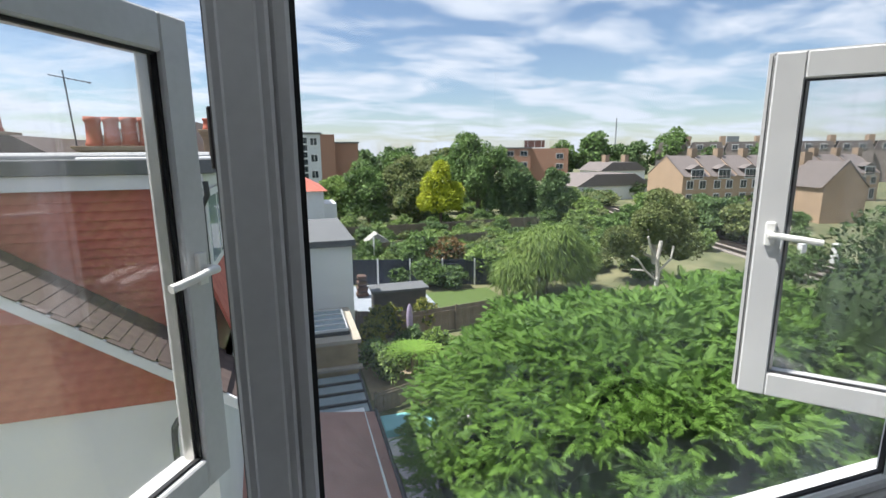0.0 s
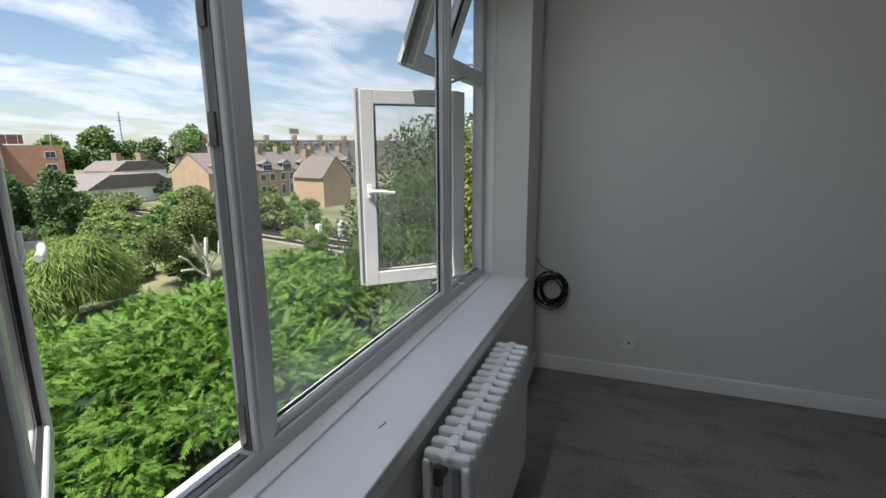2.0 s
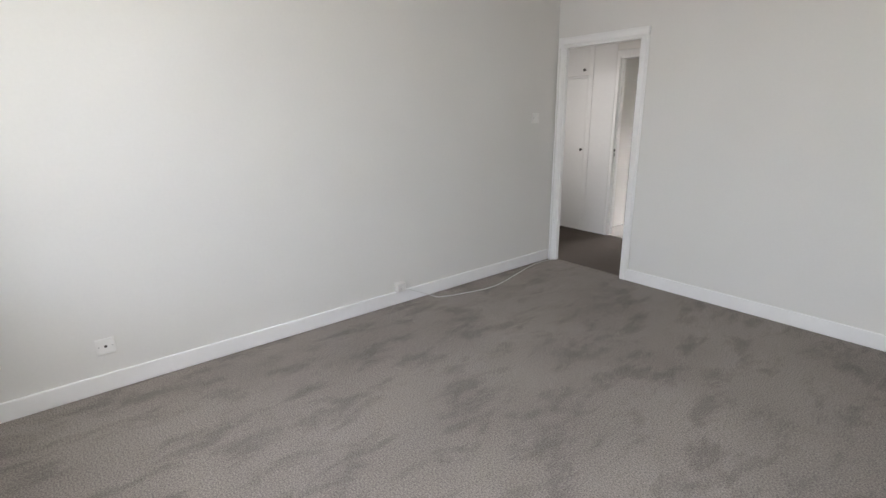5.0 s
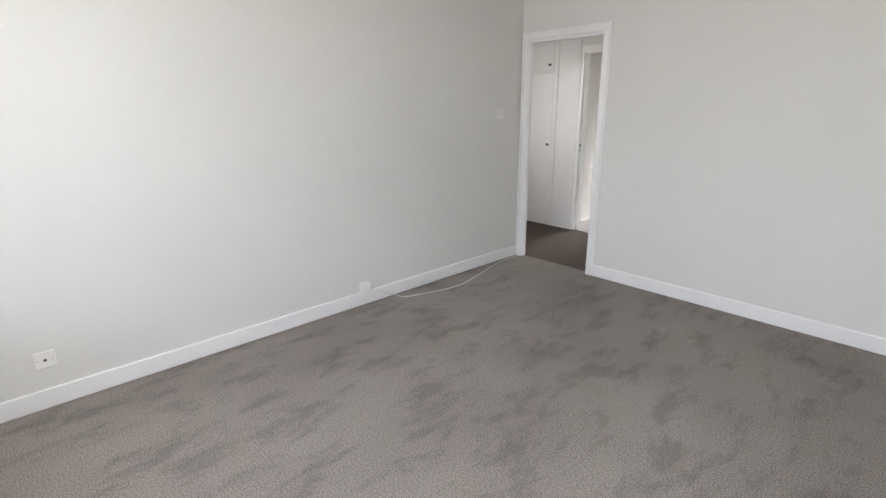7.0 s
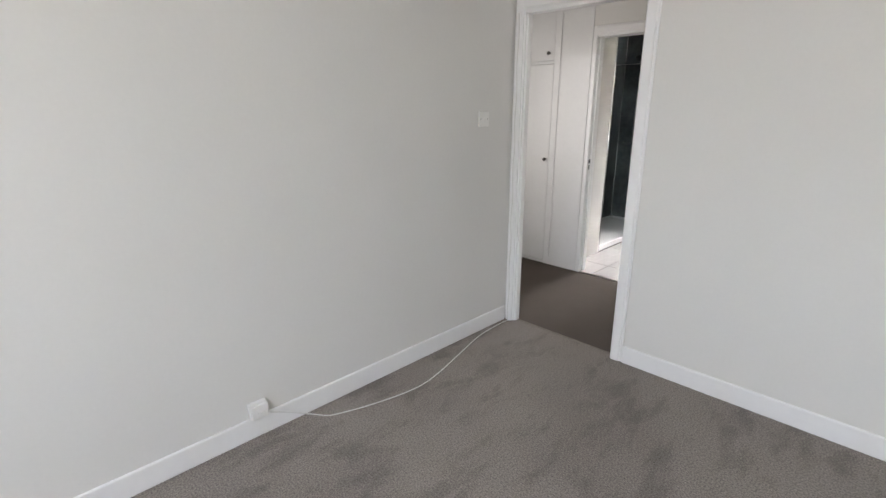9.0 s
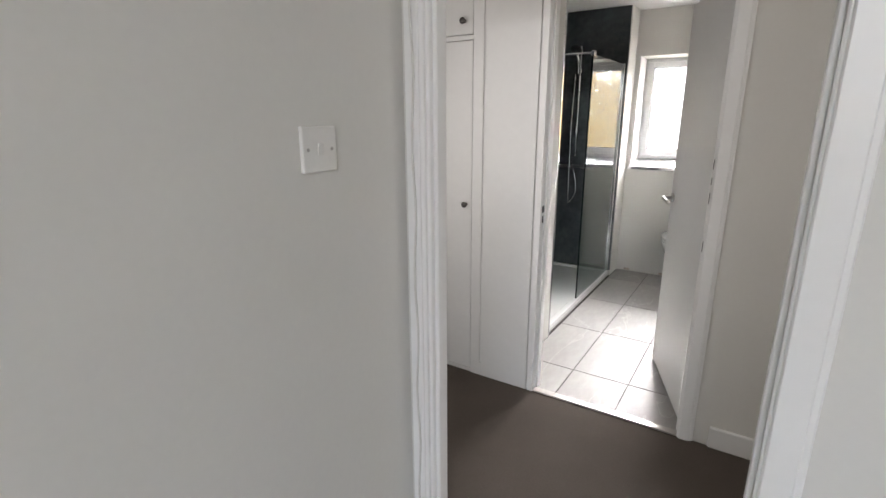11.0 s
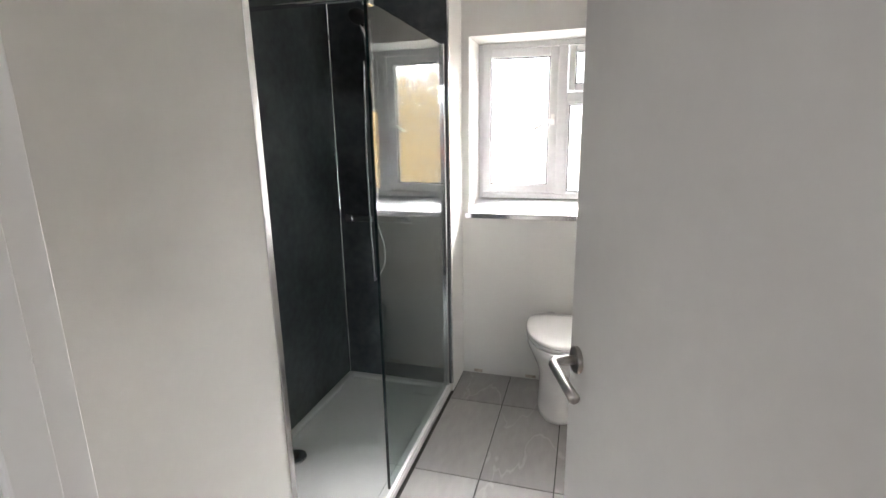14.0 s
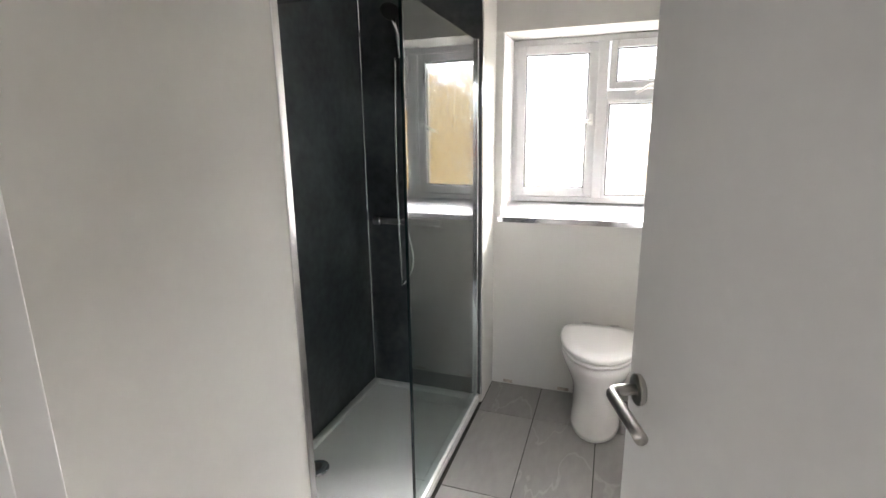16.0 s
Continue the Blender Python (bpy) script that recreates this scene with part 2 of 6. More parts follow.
def add_veins(m):
    """Thin pale wandering veins across the tiles."""
    n, l = m.node_tree.nodes, m.node_tree.links
    b = n["Principled BSDF"]
    src = b.inputs["Base Color"].links[0].from_socket
    geo, no, sb, ab, mr, mx = n.new("ShaderNodeNewGeometry"), n.new("ShaderNodeTexNoise"), n.new("ShaderNodeMath"), n.new("ShaderNodeMath"), n.new("ShaderNodeMapRange"), n.new("ShaderNodeMix")
    mp = n.new("ShaderNodeMapping"); mp.inputs["Scale"].default_value = (2.2, 0.7, 1); mp.inputs["Rotation"].default_value = (0, 0, 0.25)
    no.inputs["Scale"].default_value, no.inputs["Detail"].default_value, no.inputs["Distortion"].default_value = 1.6, 4, 0.8
    l.new(geo.outputs["Position"], mp.inputs[0]); l.new(mp.outputs[0], no.inputs["Vector"])
    sb.operation, sb.inputs[1].default_value, ab.operation = "SUBTRACT", 0.52, "ABSOLUTE"
    l.new(no.outputs["Fac"], sb.inputs[0]); l.new(sb.outputs[0], ab.inputs[0]); l.new(ab.outputs[0], mr.inputs["Value"])
    mr.inputs["From Min"].default_value, mr.inputs["From Max"].default_value = 0.0, 0.012
    mr.inputs["To Min"].default_value, mr.inputs["To Max"].default_value = 0.2, 0.0
    mx.data_type = "RGBA"; mx.inputs["B"].default_value = (0.72, 0.70, 0.67, 1)
    l.new(mr.outputs[0], mx.inputs["Factor"]); l.new(src, mx.inputs["A"])
    l.new(mx.outputs["Result"], b.inputs["Base Color"])


add_veins(TILE)
GROUT = mat("grout", (0.035, 0.033, 0.03), 0.9, 0.2, 20, 0.2, 80)
PANE = glass_mat("clear_pane", haze=0.012)
PANE_DIRTY = glass_mat("dirty_pane", haze=0.11, dirt_z=(-0.75, -0.1))
SCREEN = glass_mat("screen_glass", tint=(0.80, 0.86, 0.85), ior=1.9)
SCREEN_EDGE = mat("glass_edge", (0.01, 0.02, 0.02), 0.1, 0.1, 10, 0, 50)


# ---- building helpers ----
def mesh_of(name, bm, material, smooth=False):
    me = bpy.data.meshes.new(name)
    bm.normal_update()
    bm.to_mesh(me)
    bm.free()
    for x in (material if isinstance(material, (list, tuple)) else [material]):
        me.materials.append(x)
    if smooth:
        me.shade_smooth()
    return me


def part(name, bm, material, parent=None, label="", smooth=False, loc=None, kind="", category="", group=""):
    ob = new(name, mesh_of(name, bm, material, smooth))
    if loc is not None:
        ob.location = loc
    if parent is not None:
        ob.parent = parent
    return tagged(ob, label, category, group, kind)


def thing(name, m, label, category, group=""):
    ob = new(name)
    ob.empty_display_size = 0.1
    ob.matrix_world = m if isinstance(m, Matrix) else Matrix.Translation(m)
    return tagged(ob, label, category, group)


def box(x0, x1, y0, y1, z0, z1, bevel=0.0, bm=None, seg=1):
    bm2 = bmesh.new()
    bmesh.ops.create_cube(bm2, size=1.0)
    for v in bm2.verts:
        v.co = Vector(((x0 + x1) / 2 + v.co.x * (x1 - x0), (y0 + y1) / 2 + v.co.y * (y1 - y0), (z0 + z1) / 2 + v.co.z * (z1 - z0)))
    if bevel:
        bmesh.ops.bevel(bm2, geom=bm2.edges[:], offset=bevel, segments=seg, affect="EDGES", profile=0.5)
    return merge(bm, bm2)


def merge(bm, bm2):
    if bm is None:
        return bm2
    me = bpy.data.meshes.new("tmp")
    bm2.to_mesh(me)
    bm2.free()
    bm.from_mesh(me)
    bpy.data.meshes.remove(me)
    return bm


def cyl(p0, p1, r0, r1=None, n=16, bm=None, bevel=0.0):
    """A rod or cone from p0 to p1."""
    p0, p1 = Vector(p0), Vector(p1)
    bm2 = bmesh.new()
    d = p1 - p0
    m = Matrix.Translation((p0 + p1) / 2) @ d.to_track_quat("Z", "Y").to_matrix().to_4x4()
    bmesh.ops.create_cone(bm2, cap_ends=True, segments=n, radius1=r0, radius2=r0 if r1 is None else r1, depth=d.length, matrix=m)
    if bevel:
        ed = [e for e in bm2.edges if len(e.link_faces) == 2 and e.calc_face_angle(0) > 1.0]
        bmesh.ops.bevel(bm2, geom=ed, offset=bevel, segments=2, affect="EDGES")
    return merge(bm, bm2)


def tube(points, r, n=8, bm=None, closed=False):
    """A round bar along points."""
    pts = [Vector(p) for p in points]
    bm2 = bmesh.new()
    rings, up = [], Vector((0.13, 0.21, 0.97)).normalized()
    for i, p in enumerate(pts):
        a = pts[max(0, i - 1)] if not closed else pts[i - 1]
        b = pts[min(len(pts) - 1, i + 1)] if not closed else pts[(i + 1) % len(pts)]
        d = (b - a).normalized()
        if abs(d.dot(up)) > 0.98:
            up = Vector((0.9, 0.3, 0.1)).normalized()
        s = d.cross(up).normalized()
        u = s.cross(d)
        up = u
        rings.append([bm2.verts.new(p + (s * math.cos(k * 2 * math.pi / n) + u * math.sin(k * 2 * math.pi / n)) * r) for k in range(n)])
    for i in range(len(rings) - (0 if closed else 1)):
        a, b = rings[i], rings[(i + 1) % len(rings)]
        for k in range(n):
            bm2.faces.new((a[k], a[(k + 1) % n], b[(k + 1) % n], b[k]))
    if not closed:
        bm2.faces.new(rings[0][::-1]); bm2.faces.new(rings[-1])
    return merge(bm, bm2)


def prism(outline, y0, y1, bm=None, axis="y"):
    """A flat outline of (a, z) pairs drawn out along an axis."""
    bm2 = bmesh.new()
    put = (lambda a, z, t: (a, t, z)) if axis == "y" else (lambda a, z, t: (t, a, z))
    if axis == "z":
        put = lambda a, z, t: (a, z, t)
    f0 = [bm2.verts.new(put(a, z, y0)) for a, z in outline]
    f1 = [bm2.verts.new(put(a, z, y1)) for a, z in outline]
    bm2.faces.new(f0[::-1]); bm2.faces.new(f1)
    for i in range(len(outline)):
        j = (i + 1) % len(outline)
        bm2.faces.new((f0[i], f0[j], f1[j], f1[i]))
    bmesh.ops.recalc_face_normals(bm2, faces=bm2.faces[:])
    return merge(bm, bm2)


def lathe(profile, n=32, bm=None, centre=(0, 0, 0), squash=1.0):
    bm2 = bmesh.new()
    rings = []
    for r, z in profile:
        rings.append([bm2.verts.new((centre[0] + r * math.cos(k * 2 * math.pi / n), centre[1] + squash * r * math.sin(k * 2 * math.pi / n), centre[2] + z)) for k in range(n)])
    for a, b in zip(rings, rings[1:]):
        for k in range(n):
            bm2.faces.new((a[k], a[(k + 1) % n], b[(k + 1) % n], b[k]))
    bm2.faces.new(rings[0][::-1]); bm2.faces.new(rings[-1])
    return merge(bm, bm2)


def structure(name, bm, material, label, smooth=False):
    return part(name, bm, material, None, label, smooth, kind="structure")


# ---- the flat: walls, floors, ceilings ----
YD, YD2, YH, YH2 = -4.20, -4.262, -5.435, -5.545      # door wall and hall wall, both faces
CH, CB = 2.45, 2.24
wall_n = box(-4.4, -3.98, 0.02, 0.33, 0, CH)
wall_n = box(-0.34, 0.135, 0.02, 0.33, 0, CH, bm=wall_n)
wall_n = box(-3.98, -0.34, 0.02, 0.33, 0, 0.70, bm=wall_n)
wall_n = box(-3.98, -0.34, 0.02, 0.33, 2.38, CH, bm=wall_n)
structure("wall_north", wall_n, WALL, "white painted plaster wall with a wide window opening")
structure("wall_east", box(0.015, 0.135, YD, 0.02, 0, CH), WALL, "plain off-white painted long wall of the room")
structure("wall_west", box(-4.4, -4.28, YD2, 0.02, 0, CH), WALL, "plain off-white painted wall")
wall_d = box(-4.28, -0.80, YD2, YD, 0, CH)
wall_d = box(-0.80, -0.03, YD2, YD, 1.955, CH, bm=wall_d)
wall_d = box(-0.03, 0.135, YD2, YD, 0, CH, bm=wall_d)
structure("wall_door", wall_d, WALL, "off-white painted wall with the doorway to the hall")
structure("ceiling_room", box(-4.4, 0.135, YD, 0.33, CH, CH + 0.12), CEIL, "plain white painted ceiling")
structure("floor_room", box(-4.4, 0.135, YD - 0.03, 0.2, -0.2, 0), CARPET, "grey-brown cut pile carpet with brushed and trodden patches")
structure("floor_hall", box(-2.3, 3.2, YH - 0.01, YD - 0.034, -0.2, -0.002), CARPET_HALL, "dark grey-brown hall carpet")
structure("ceiling_hall", box(-2.3, 3.2, YH2, YD2, CH, CH + 0.12), CEIL, "white hall ceiling")
wall_h = box(-2.3, -0.588, YH2, YH, 0, CH)
wall_h = box(-0.588, 0.187, YH2, YH, 1.955, CH, bm=wall_h)
wall_h = box(0.187, 0.24, YH2, YH, 0, CH, bm=wall_h)
wall_h = box(1.02, 1.68, YH2, YH + 0.01, 0, CH, bm=wall_h)
wall_h = box(0.24, 1.02, YH2, YH - 0.10, 0, CH, bm=wall_h)
structure("wall_hall", wall_h, WALL, "white painted hall wall with the bathroom doorway")
structure("wall_hall_east", box(3.1, 3.2, -8.2, YD2, 0, CH), WALL, "white wall at the hall's end")
structure("wall_hall_west", box(-2.3, -2.2, YH2, YD2, 0, CH), WALL, "white wall at the hall's other end")
structure("wall_hall_north", box(0.135, 3.2, YD2, YD2 + 0.1, 0, CH), WALL, "white hall wall")
structure("wall_landing", box(1.68, 3.2, -7.0, -6.9, 0, CH), WALL, "white wall beyond the hall")
structure("wall_landing_side", box(1.58, 1.68, -7.0, YH2, 0, CH), WALL, "white return wall beyond the hall")
structure("floor_landing", box(1.68, 3.2, -6.9, YH - 0.012, -0.2, 0.0), mat("pale_boards", (0.62, 0.61, 0.60), 0.4, 0.1, 3), "pale painted floor beyond the hall")
structure("ceiling_landing", box(1.58, 3.2, -7.0, YH2, CH, CH + 0.12), CEIL, "white ceiling beyond the hall")

# bathroom shell
BY, PY, BX, SX, NX = -7.85, -7.59, -0.80, 0.955, 0.33
bw = box(BX - 0.1, -0.72, BY - 0.34, BY, -0.2, CB)
bw = box(0.295, 1.1, BY - 0.34, BY, -0.2, CB, bm=bw)
bw = box(-0.72, 0.295, BY - 0.34, BY, -0.2, 0.945, bm=bw)
bw = box(-0.72, 0.295, BY - 0.34, BY, 1.880, CB, bm=bw)
structure("wall_bath_window", bw, WALL, "white painted bathroom wall with a window recess")
structure("wall_bath_west", box(BX - 0.1, BX, BY, YH2, 0, CB), WALL, "white painted bathroom wall behind the basin")
structure("wall_bath_east", box(SX + 0.012, SX + 0.11, BY, YH2, 0, CB), WALL, "white wall behind the shower")
structure("wall_bath_nib", box(NX, SX + 0.012, -6.10, YH2, 0, CB), WALL, "white painted wall beside the bathroom door")
structure("wall_shower_box", box(NX, SX + 0.012, BY, PY - 0.012, 0, CB), WALL, "white boxed-out wall at the end of the shower")
structure("ceiling_bath", box(BX - 0.1, 1.1, BY - 0.34, YH2, CB, CB + 0.12), CEIL, "white bathroom ceiling")
floor_bath = structure("floor_bath", box(BX - 0.1, 1.1, BY, YH + -0.012, -0.2, -0.004), GROUT, "dark grouted bed of the tiled bathroom floor")


def skirting(name, x0, x1, y0, y1, h=0.102):
    """A skirting board with a rounded top along x or y; the room lies on the side of the first coordinate pair."""
    bm = box(min(x0, x1), max(x0, x1), min(y0, y1), max(y0, y1), 0, h, bevel=0.006, seg=2)
    return structure(name, bm, GLOSS, "white gloss painted skirting board")


skirting("baseboard_east", 0.0, 0.015, YD + 0.018, 0.0)
skirting("baseboard_north", -4.28, 0.015, 0.001, 0.02)
skirting("baseboard_door", -4.28, -0.84, YD, YD + 0.018)
skirting("baseboard_west", -4.28, -4.262, YD + 0.018, 0.0)
skirting("baseboard_hall_east", 1.022, 1.68, YH + 0.01, YH + 0.028, 0.1)
skirting("baseboard_hall", -0.95, -0.665, YH, YH + 0.016, 0.1)

for name, xs, ys, label in (("trim_hall_threshold", (-0.80, -0.03), (YD - 0.045, YD - 0.03), "worn carpet joint strip in the doorway"),):
    structure(name, box(*xs, *ys, -0.001, 0.004, bevel=0.002), mat("joint_strip", (0.20, 0.17, 0.14), 0.7, 0.3, 20), label)
structure("trim_bath_threshold", box(-0.545, 0.158, YH - 0.035, YH + 0.005, -0.003, 0.007, bevel=0.003), STEEL, "bright worn metal threshold strip")


def architrave(name, x0, x1, ztop, yf, sgn, w=0.065, left=True, right=True):
    """A moulded frame round a doorway x0..x1, on the face yf, standing proud towards sgn."""
    th = thing(name, (0, 0, 0), "white gloss painted moulded door surround", "door frame")
    th["kind"] = "structure"

    def bars(nm, bx):
        bm = None
        x, X, z, Z = bx
        for inset, d in ((0.0, 0.012), (0.012, 0.020), (0.030, 0.016)):
            if nm == "head":
                bm = box(x, X, *sorted((yf, yf + sgn * d)), z + inset * 0.6, Z - inset, bevel=0.003, bm=bm)
            else:
                a, b = (x + inset, X - inset * 0.5) if nm == "left" else (x + inset * 0.5, X - inset)
                bm = box(a, b, *sorted((yf, yf + sgn * d)), z, Z, bevel=0.003, bm=bm)
        part({"head": "head_moulding", "left": "side_moulding", "right": "side_moulding"}[nm], bm, GLOSS, th)
    if left:
        bars("left", (x0 - w, x0 + 0.002, 0, ztop))
    if right:
        bars("right", (x1 - 0.002, x1 + w, 0, ztop))
    bars("head", (x0 - (w if left else 0), x1 + (w if right else 0), ztop + 0.0005, ztop + w))
    return th


def lining(name, x0, x1, ztop, ya, yb):
    """Door lining with a stop bead inside an opening."""
    bm = box(x0, x0 + 0.025, ya, yb, 0, ztop, bevel=0.002)
    bm = box(x1 - 0.025, x1, ya, yb, 0, ztop, bevel=0.002, bm=bm)
    bm = box(x0 + 0.025, x1 - 0.025, ya, yb, ztop - 0.025, ztop, bevel=0.002, bm=bm)
    ym = (ya + yb) / 2
    bm = box(x0 + 0.025, x0 + 0.037, ym - 0.02, ym + 0.02, 0, ztop - 0.025, bevel=0.002, bm=bm)
    bm = box(x1 - 0.037, x1 - 0.025, ym - 0.02, ym + 0.02, 0, ztop - 0.025, bevel=0.002, bm=bm)
    return structure(name, bm, GLOSS, "white gloss painted door lining with stop beads")


architrave("door_1", -0.772, -0.05, 1.945, YD, 1, w=0.066, left=True, right=False)
part("side_moulding", box(-0.05, 0.0, YD, YD + 0.016, 0, 2.011, bevel=0.004, seg=2), GLOSS, bpy.data.objects["door_1"])
part("side_moulding", box(-0.043, -0.028, YD + 0.0161, YD + 0.022, 0, 1.96, bevel=0.003, seg=2), GLOSS, bpy.data.objects["door_1"])
lining("trim_door_lining", -0.797, -0.033, 1.952, YD2 - 0.003, YD + 0.003)
architrave("door_1_hall_side", -0.772, -0.05, 1.945, YD2, -1, right=False)
architrave("door_2", -0.545, 0.155, 1.945, YH, 1, w=0.062, right=False)
part("side_moulding", box(0.153, 0.187, YH, YH + 0.014, 0, 2.007, bevel=0.004, seg=2), GLOSS, bpy.data.objects["door_2"])
lining("trim_bath_door_lining", -0.571, 0.181, 1.952, YH2 - 0.003, YH + 0.003)
architrave("door_3", -1.80, -1.03, 1.945, YH, 1, w=0.062)

# ---- bathroom door, open inwards ----
HX, HY = -0.544, YH2 + 0.03
door = thing("bathroom_door", pose(HX, HY, 0, 0, 0, -69.5), "white painted flush door standing open into the bathroom, with a steel lever handle", "door")
part("door_leaf", box(0.003, 0.684, -0.040, 0.0, 0.012, 1.925, bevel=0.002), DOORM, door)


def lever(parent, x, z, s, into):
    """Round rose and bent round-bar lever; s: side of the leaf, into: which way along x it points."""
    y0 = 0.0 if s > 0 else -0.040
    rose = part("rose", cyl((x, y0, z), (x, y0 + s * 0.009, z), 0.026, n=32, bevel=0.0015), STEEL, parent, "satin steel round rose", smooth=False)
    pts = [(x, y0 + s * 0.008, z), (x, y0 + s * 0.035, z)]
    for k in range(1, 7):
        a = k / 6 * math.pi / 2
        pts.append((x + into * 0.018 * (1 - math.cos(a)), y0 + s * (0.035 + 0.018 * math.sin(a)), z))
    pts.append((x + into * 0.105, y0 + s * 0.053, z - 0.004))
    pts.append((x + into * 0.128, y0 + s * 0.053, z - 0.005))
    part("lever", tube(pts, 0.0095, 14), STEEL, parent, "satin steel round-bar lever", smooth=True)


lever(door, 0.638, 0.975, 1, -1)
lever(door, 0.638, 0.975, -1, -1)
for z in (0.25, 1.7):
    bm = cyl((0, 0.006, z - 0.045), (0, 0.006, z + 0.045), 0.006, n=10)
    part("hinge", box(0.0, 0.03, -0.001, 0.0015, z - 0.045, z + 0.045, bm=bm), STEEL, door, "steel butt hinge")
part("latch_plate", box(0.6835, 0.6855, -0.032, -0.010, 0.93, 1.02, bevel=0.0008), STEEL, door, "steel latch plate in the door edge")
strike = thing("strike_plate", (0.155, -5.457, 0.963), "dark worn strike plate let into the white door lining", "strike plate")
part("plate", box(-0.0012, 0.001, -0.011, 0.011, -0.01, 0.022, bevel=0.0006), CABLE, strike, "dark latch hole")
part("plate", box(-0.0012, 0.001, -0.006, 0.006, -0.062, -0.025, bevel=0.0006), CABLE, strike, "dark latch hole")
for z0, z1 in ((1.200, 1.235), (1.140, 1.165), (1.065, 1.105), (0.87, 0.91)):
    hp = part("hinge_plate", box(-0.5432, -0.5412, -5.424, -5.410, z0, z1, bevel=0.0006), PEWTER, bpy.data.objects["door_2"], "dark worn hinge plate with bright edge")
    part("bright_edge", box(-0.5434, -0.5405, -5.424, -5.410, z1 + 0.001, z1 + 0.004), STEEL, hp)

latch = thing("door_keep", (-0.058, -4.248, 1.402), "small dark worn latch keep let into the white door lining", "strike plate")
part("plate", box(-0.0015, 0.0005, -0.010, 0.008, -0.027, 0.024, bevel=0.0006), PEWTER, latch)

# closed door beyond
d3 = thing("hall_door", (-1.795, YH - 0.045, 0), "white painted flush hall door, closed", "door")
part("door_leaf", box(0.004, 0.755, 0.0, 0.040, 0.006, 1.935, bevel=0.002), DOORM, d3)
part("door_stop", box(-0.02, 0.79, -0.03, -0.002, 0.0, 1.95), GLOSS, d3)

# ---- hall cupboard ----
cup = thing("hall_cupboard", (0.24, YH, 0), "white painted built-in hall cupboard with tall and small doors", "cupboard")
bm = box(0, 0.292, -0.095, 0.004, 0, CH - 0.002, bevel=0.002)
bm = box(0.735, 0.779, -0.095, 0.004, 0, CH - 0.002, bevel=0.002, bm=bm)
bm = box(0.292, 0.735, -0.095, 0.004, 1.755, 1.775, bm=bm)
bm = box(0.292, 0.735, -0.095, 0.004, 2.30, CH - 0.002, bm=bm)
bm = box(0.292, 0.735, -0.095, 0.004, 0, 0.02, bm=bm)
part("face_frame", bm, CUPM, cup)
bm = box(-0.048, 0.222, 0.0045, 0.012, 0.0, CH - 0.01, bevel=0.002)
bm = box(0.222, 0.290, 0.0045, 0.012, 0.0, 0.078, bevel=0.002, bm=bm)
bm = box(0.232, 0.290, 0.0045, 0.0145, 0.078, CH - 0.01, bevel=0.003, bm=bm)
part("side_panel", bm, CUPM, cup, "white panel with applied beading")
part("door", box(0.296, 0.731, -0.02, 0.006, 0.024, 1.751, bevel=0.002), CUPM, cup, "tall white flush cupboard door")
part("top_door", box(0.296, 0.731, -0.02, 0.006, 1.779, 2.296, bevel=0.002), CUPM, cup, "small white top cupboard door")
for z in (0.960, 1.838):
    prof = [(0.004, 0.0), (0.009, 0.0), (0.009, 0.004), (0.006, 0.008), (0.0065, 0.014), (0.014, 0.019), (0.0155, 0.024), (0.012, 0.029), (0.003, 0.031)]
    k = lathe(prof, 20)
    bmesh.ops.transform(k, matrix=pose(0.328 if z < 1.5 else 0.343, 0.006, z, -90), verts=k.verts[:])
    part("knob", k, PEWTER, cup, "small round dark pewter knob", smooth=True)
for z in (0.3, 1.45):
    part("hinge", cyl((0.733, 0.008, z - 0.03), (0.733, 0.008, z + 0.03), 0.004, n=8), GLOSS, cup, "painted butt hinge")


def switch_plate(name, m, label, toggle=True, w=0.086):
    th = thing(name, m, label, "light switch" if toggle else "wall outlet")
    part("plate", box(-w / 2, w / 2, -0.009, 0, -w / 2, w / 2, bevel=0.003, seg=2), PLATE, th)
    if toggle:
        bm = box(-0.006, 0.006, -0.011, -0.008, -0.011, 0.011)
        bmesh.ops.rotate(bm, verts=bm.verts[:], cent=(0, -0.009, 0), matrix=Matrix.Rotation(radians(9), 3, "X"))
        part("rocker", bm, PLATE, th)
    else:
        part("socket_hole", cyl((0, -0.0105, 0), (0, -0.006, 0), 0.0075, n=16), PEWTER, th, "dark round aerial socket")
    for sx in (-1, 1):
        bm = cyl((sx * 0.030, -0.0098, 0), (sx * 0.030, -0.008, 0), 0.0035, n=12)
        part("screw", bm, STEEL, th, "small slotted screw")
    return th


switch_plate("light_switch", pose(0.015, -3.925, 1.344, 0, 0, 90) @ pose(0, 0, 0, 0, 0, 180), "square white plastic light switch on the wall by the doorway")
switch_plate("aerial_socket", pose(0.015, -0.577, 0.253, 0, 0, -90), "square white aerial socket plate low on the long wall", toggle=False)
switch_plate("hall_light_switch", pose(1.40, YH + 0.01, 1.33, 0, 0, 180), "square white plastic light switch on the hall wall")

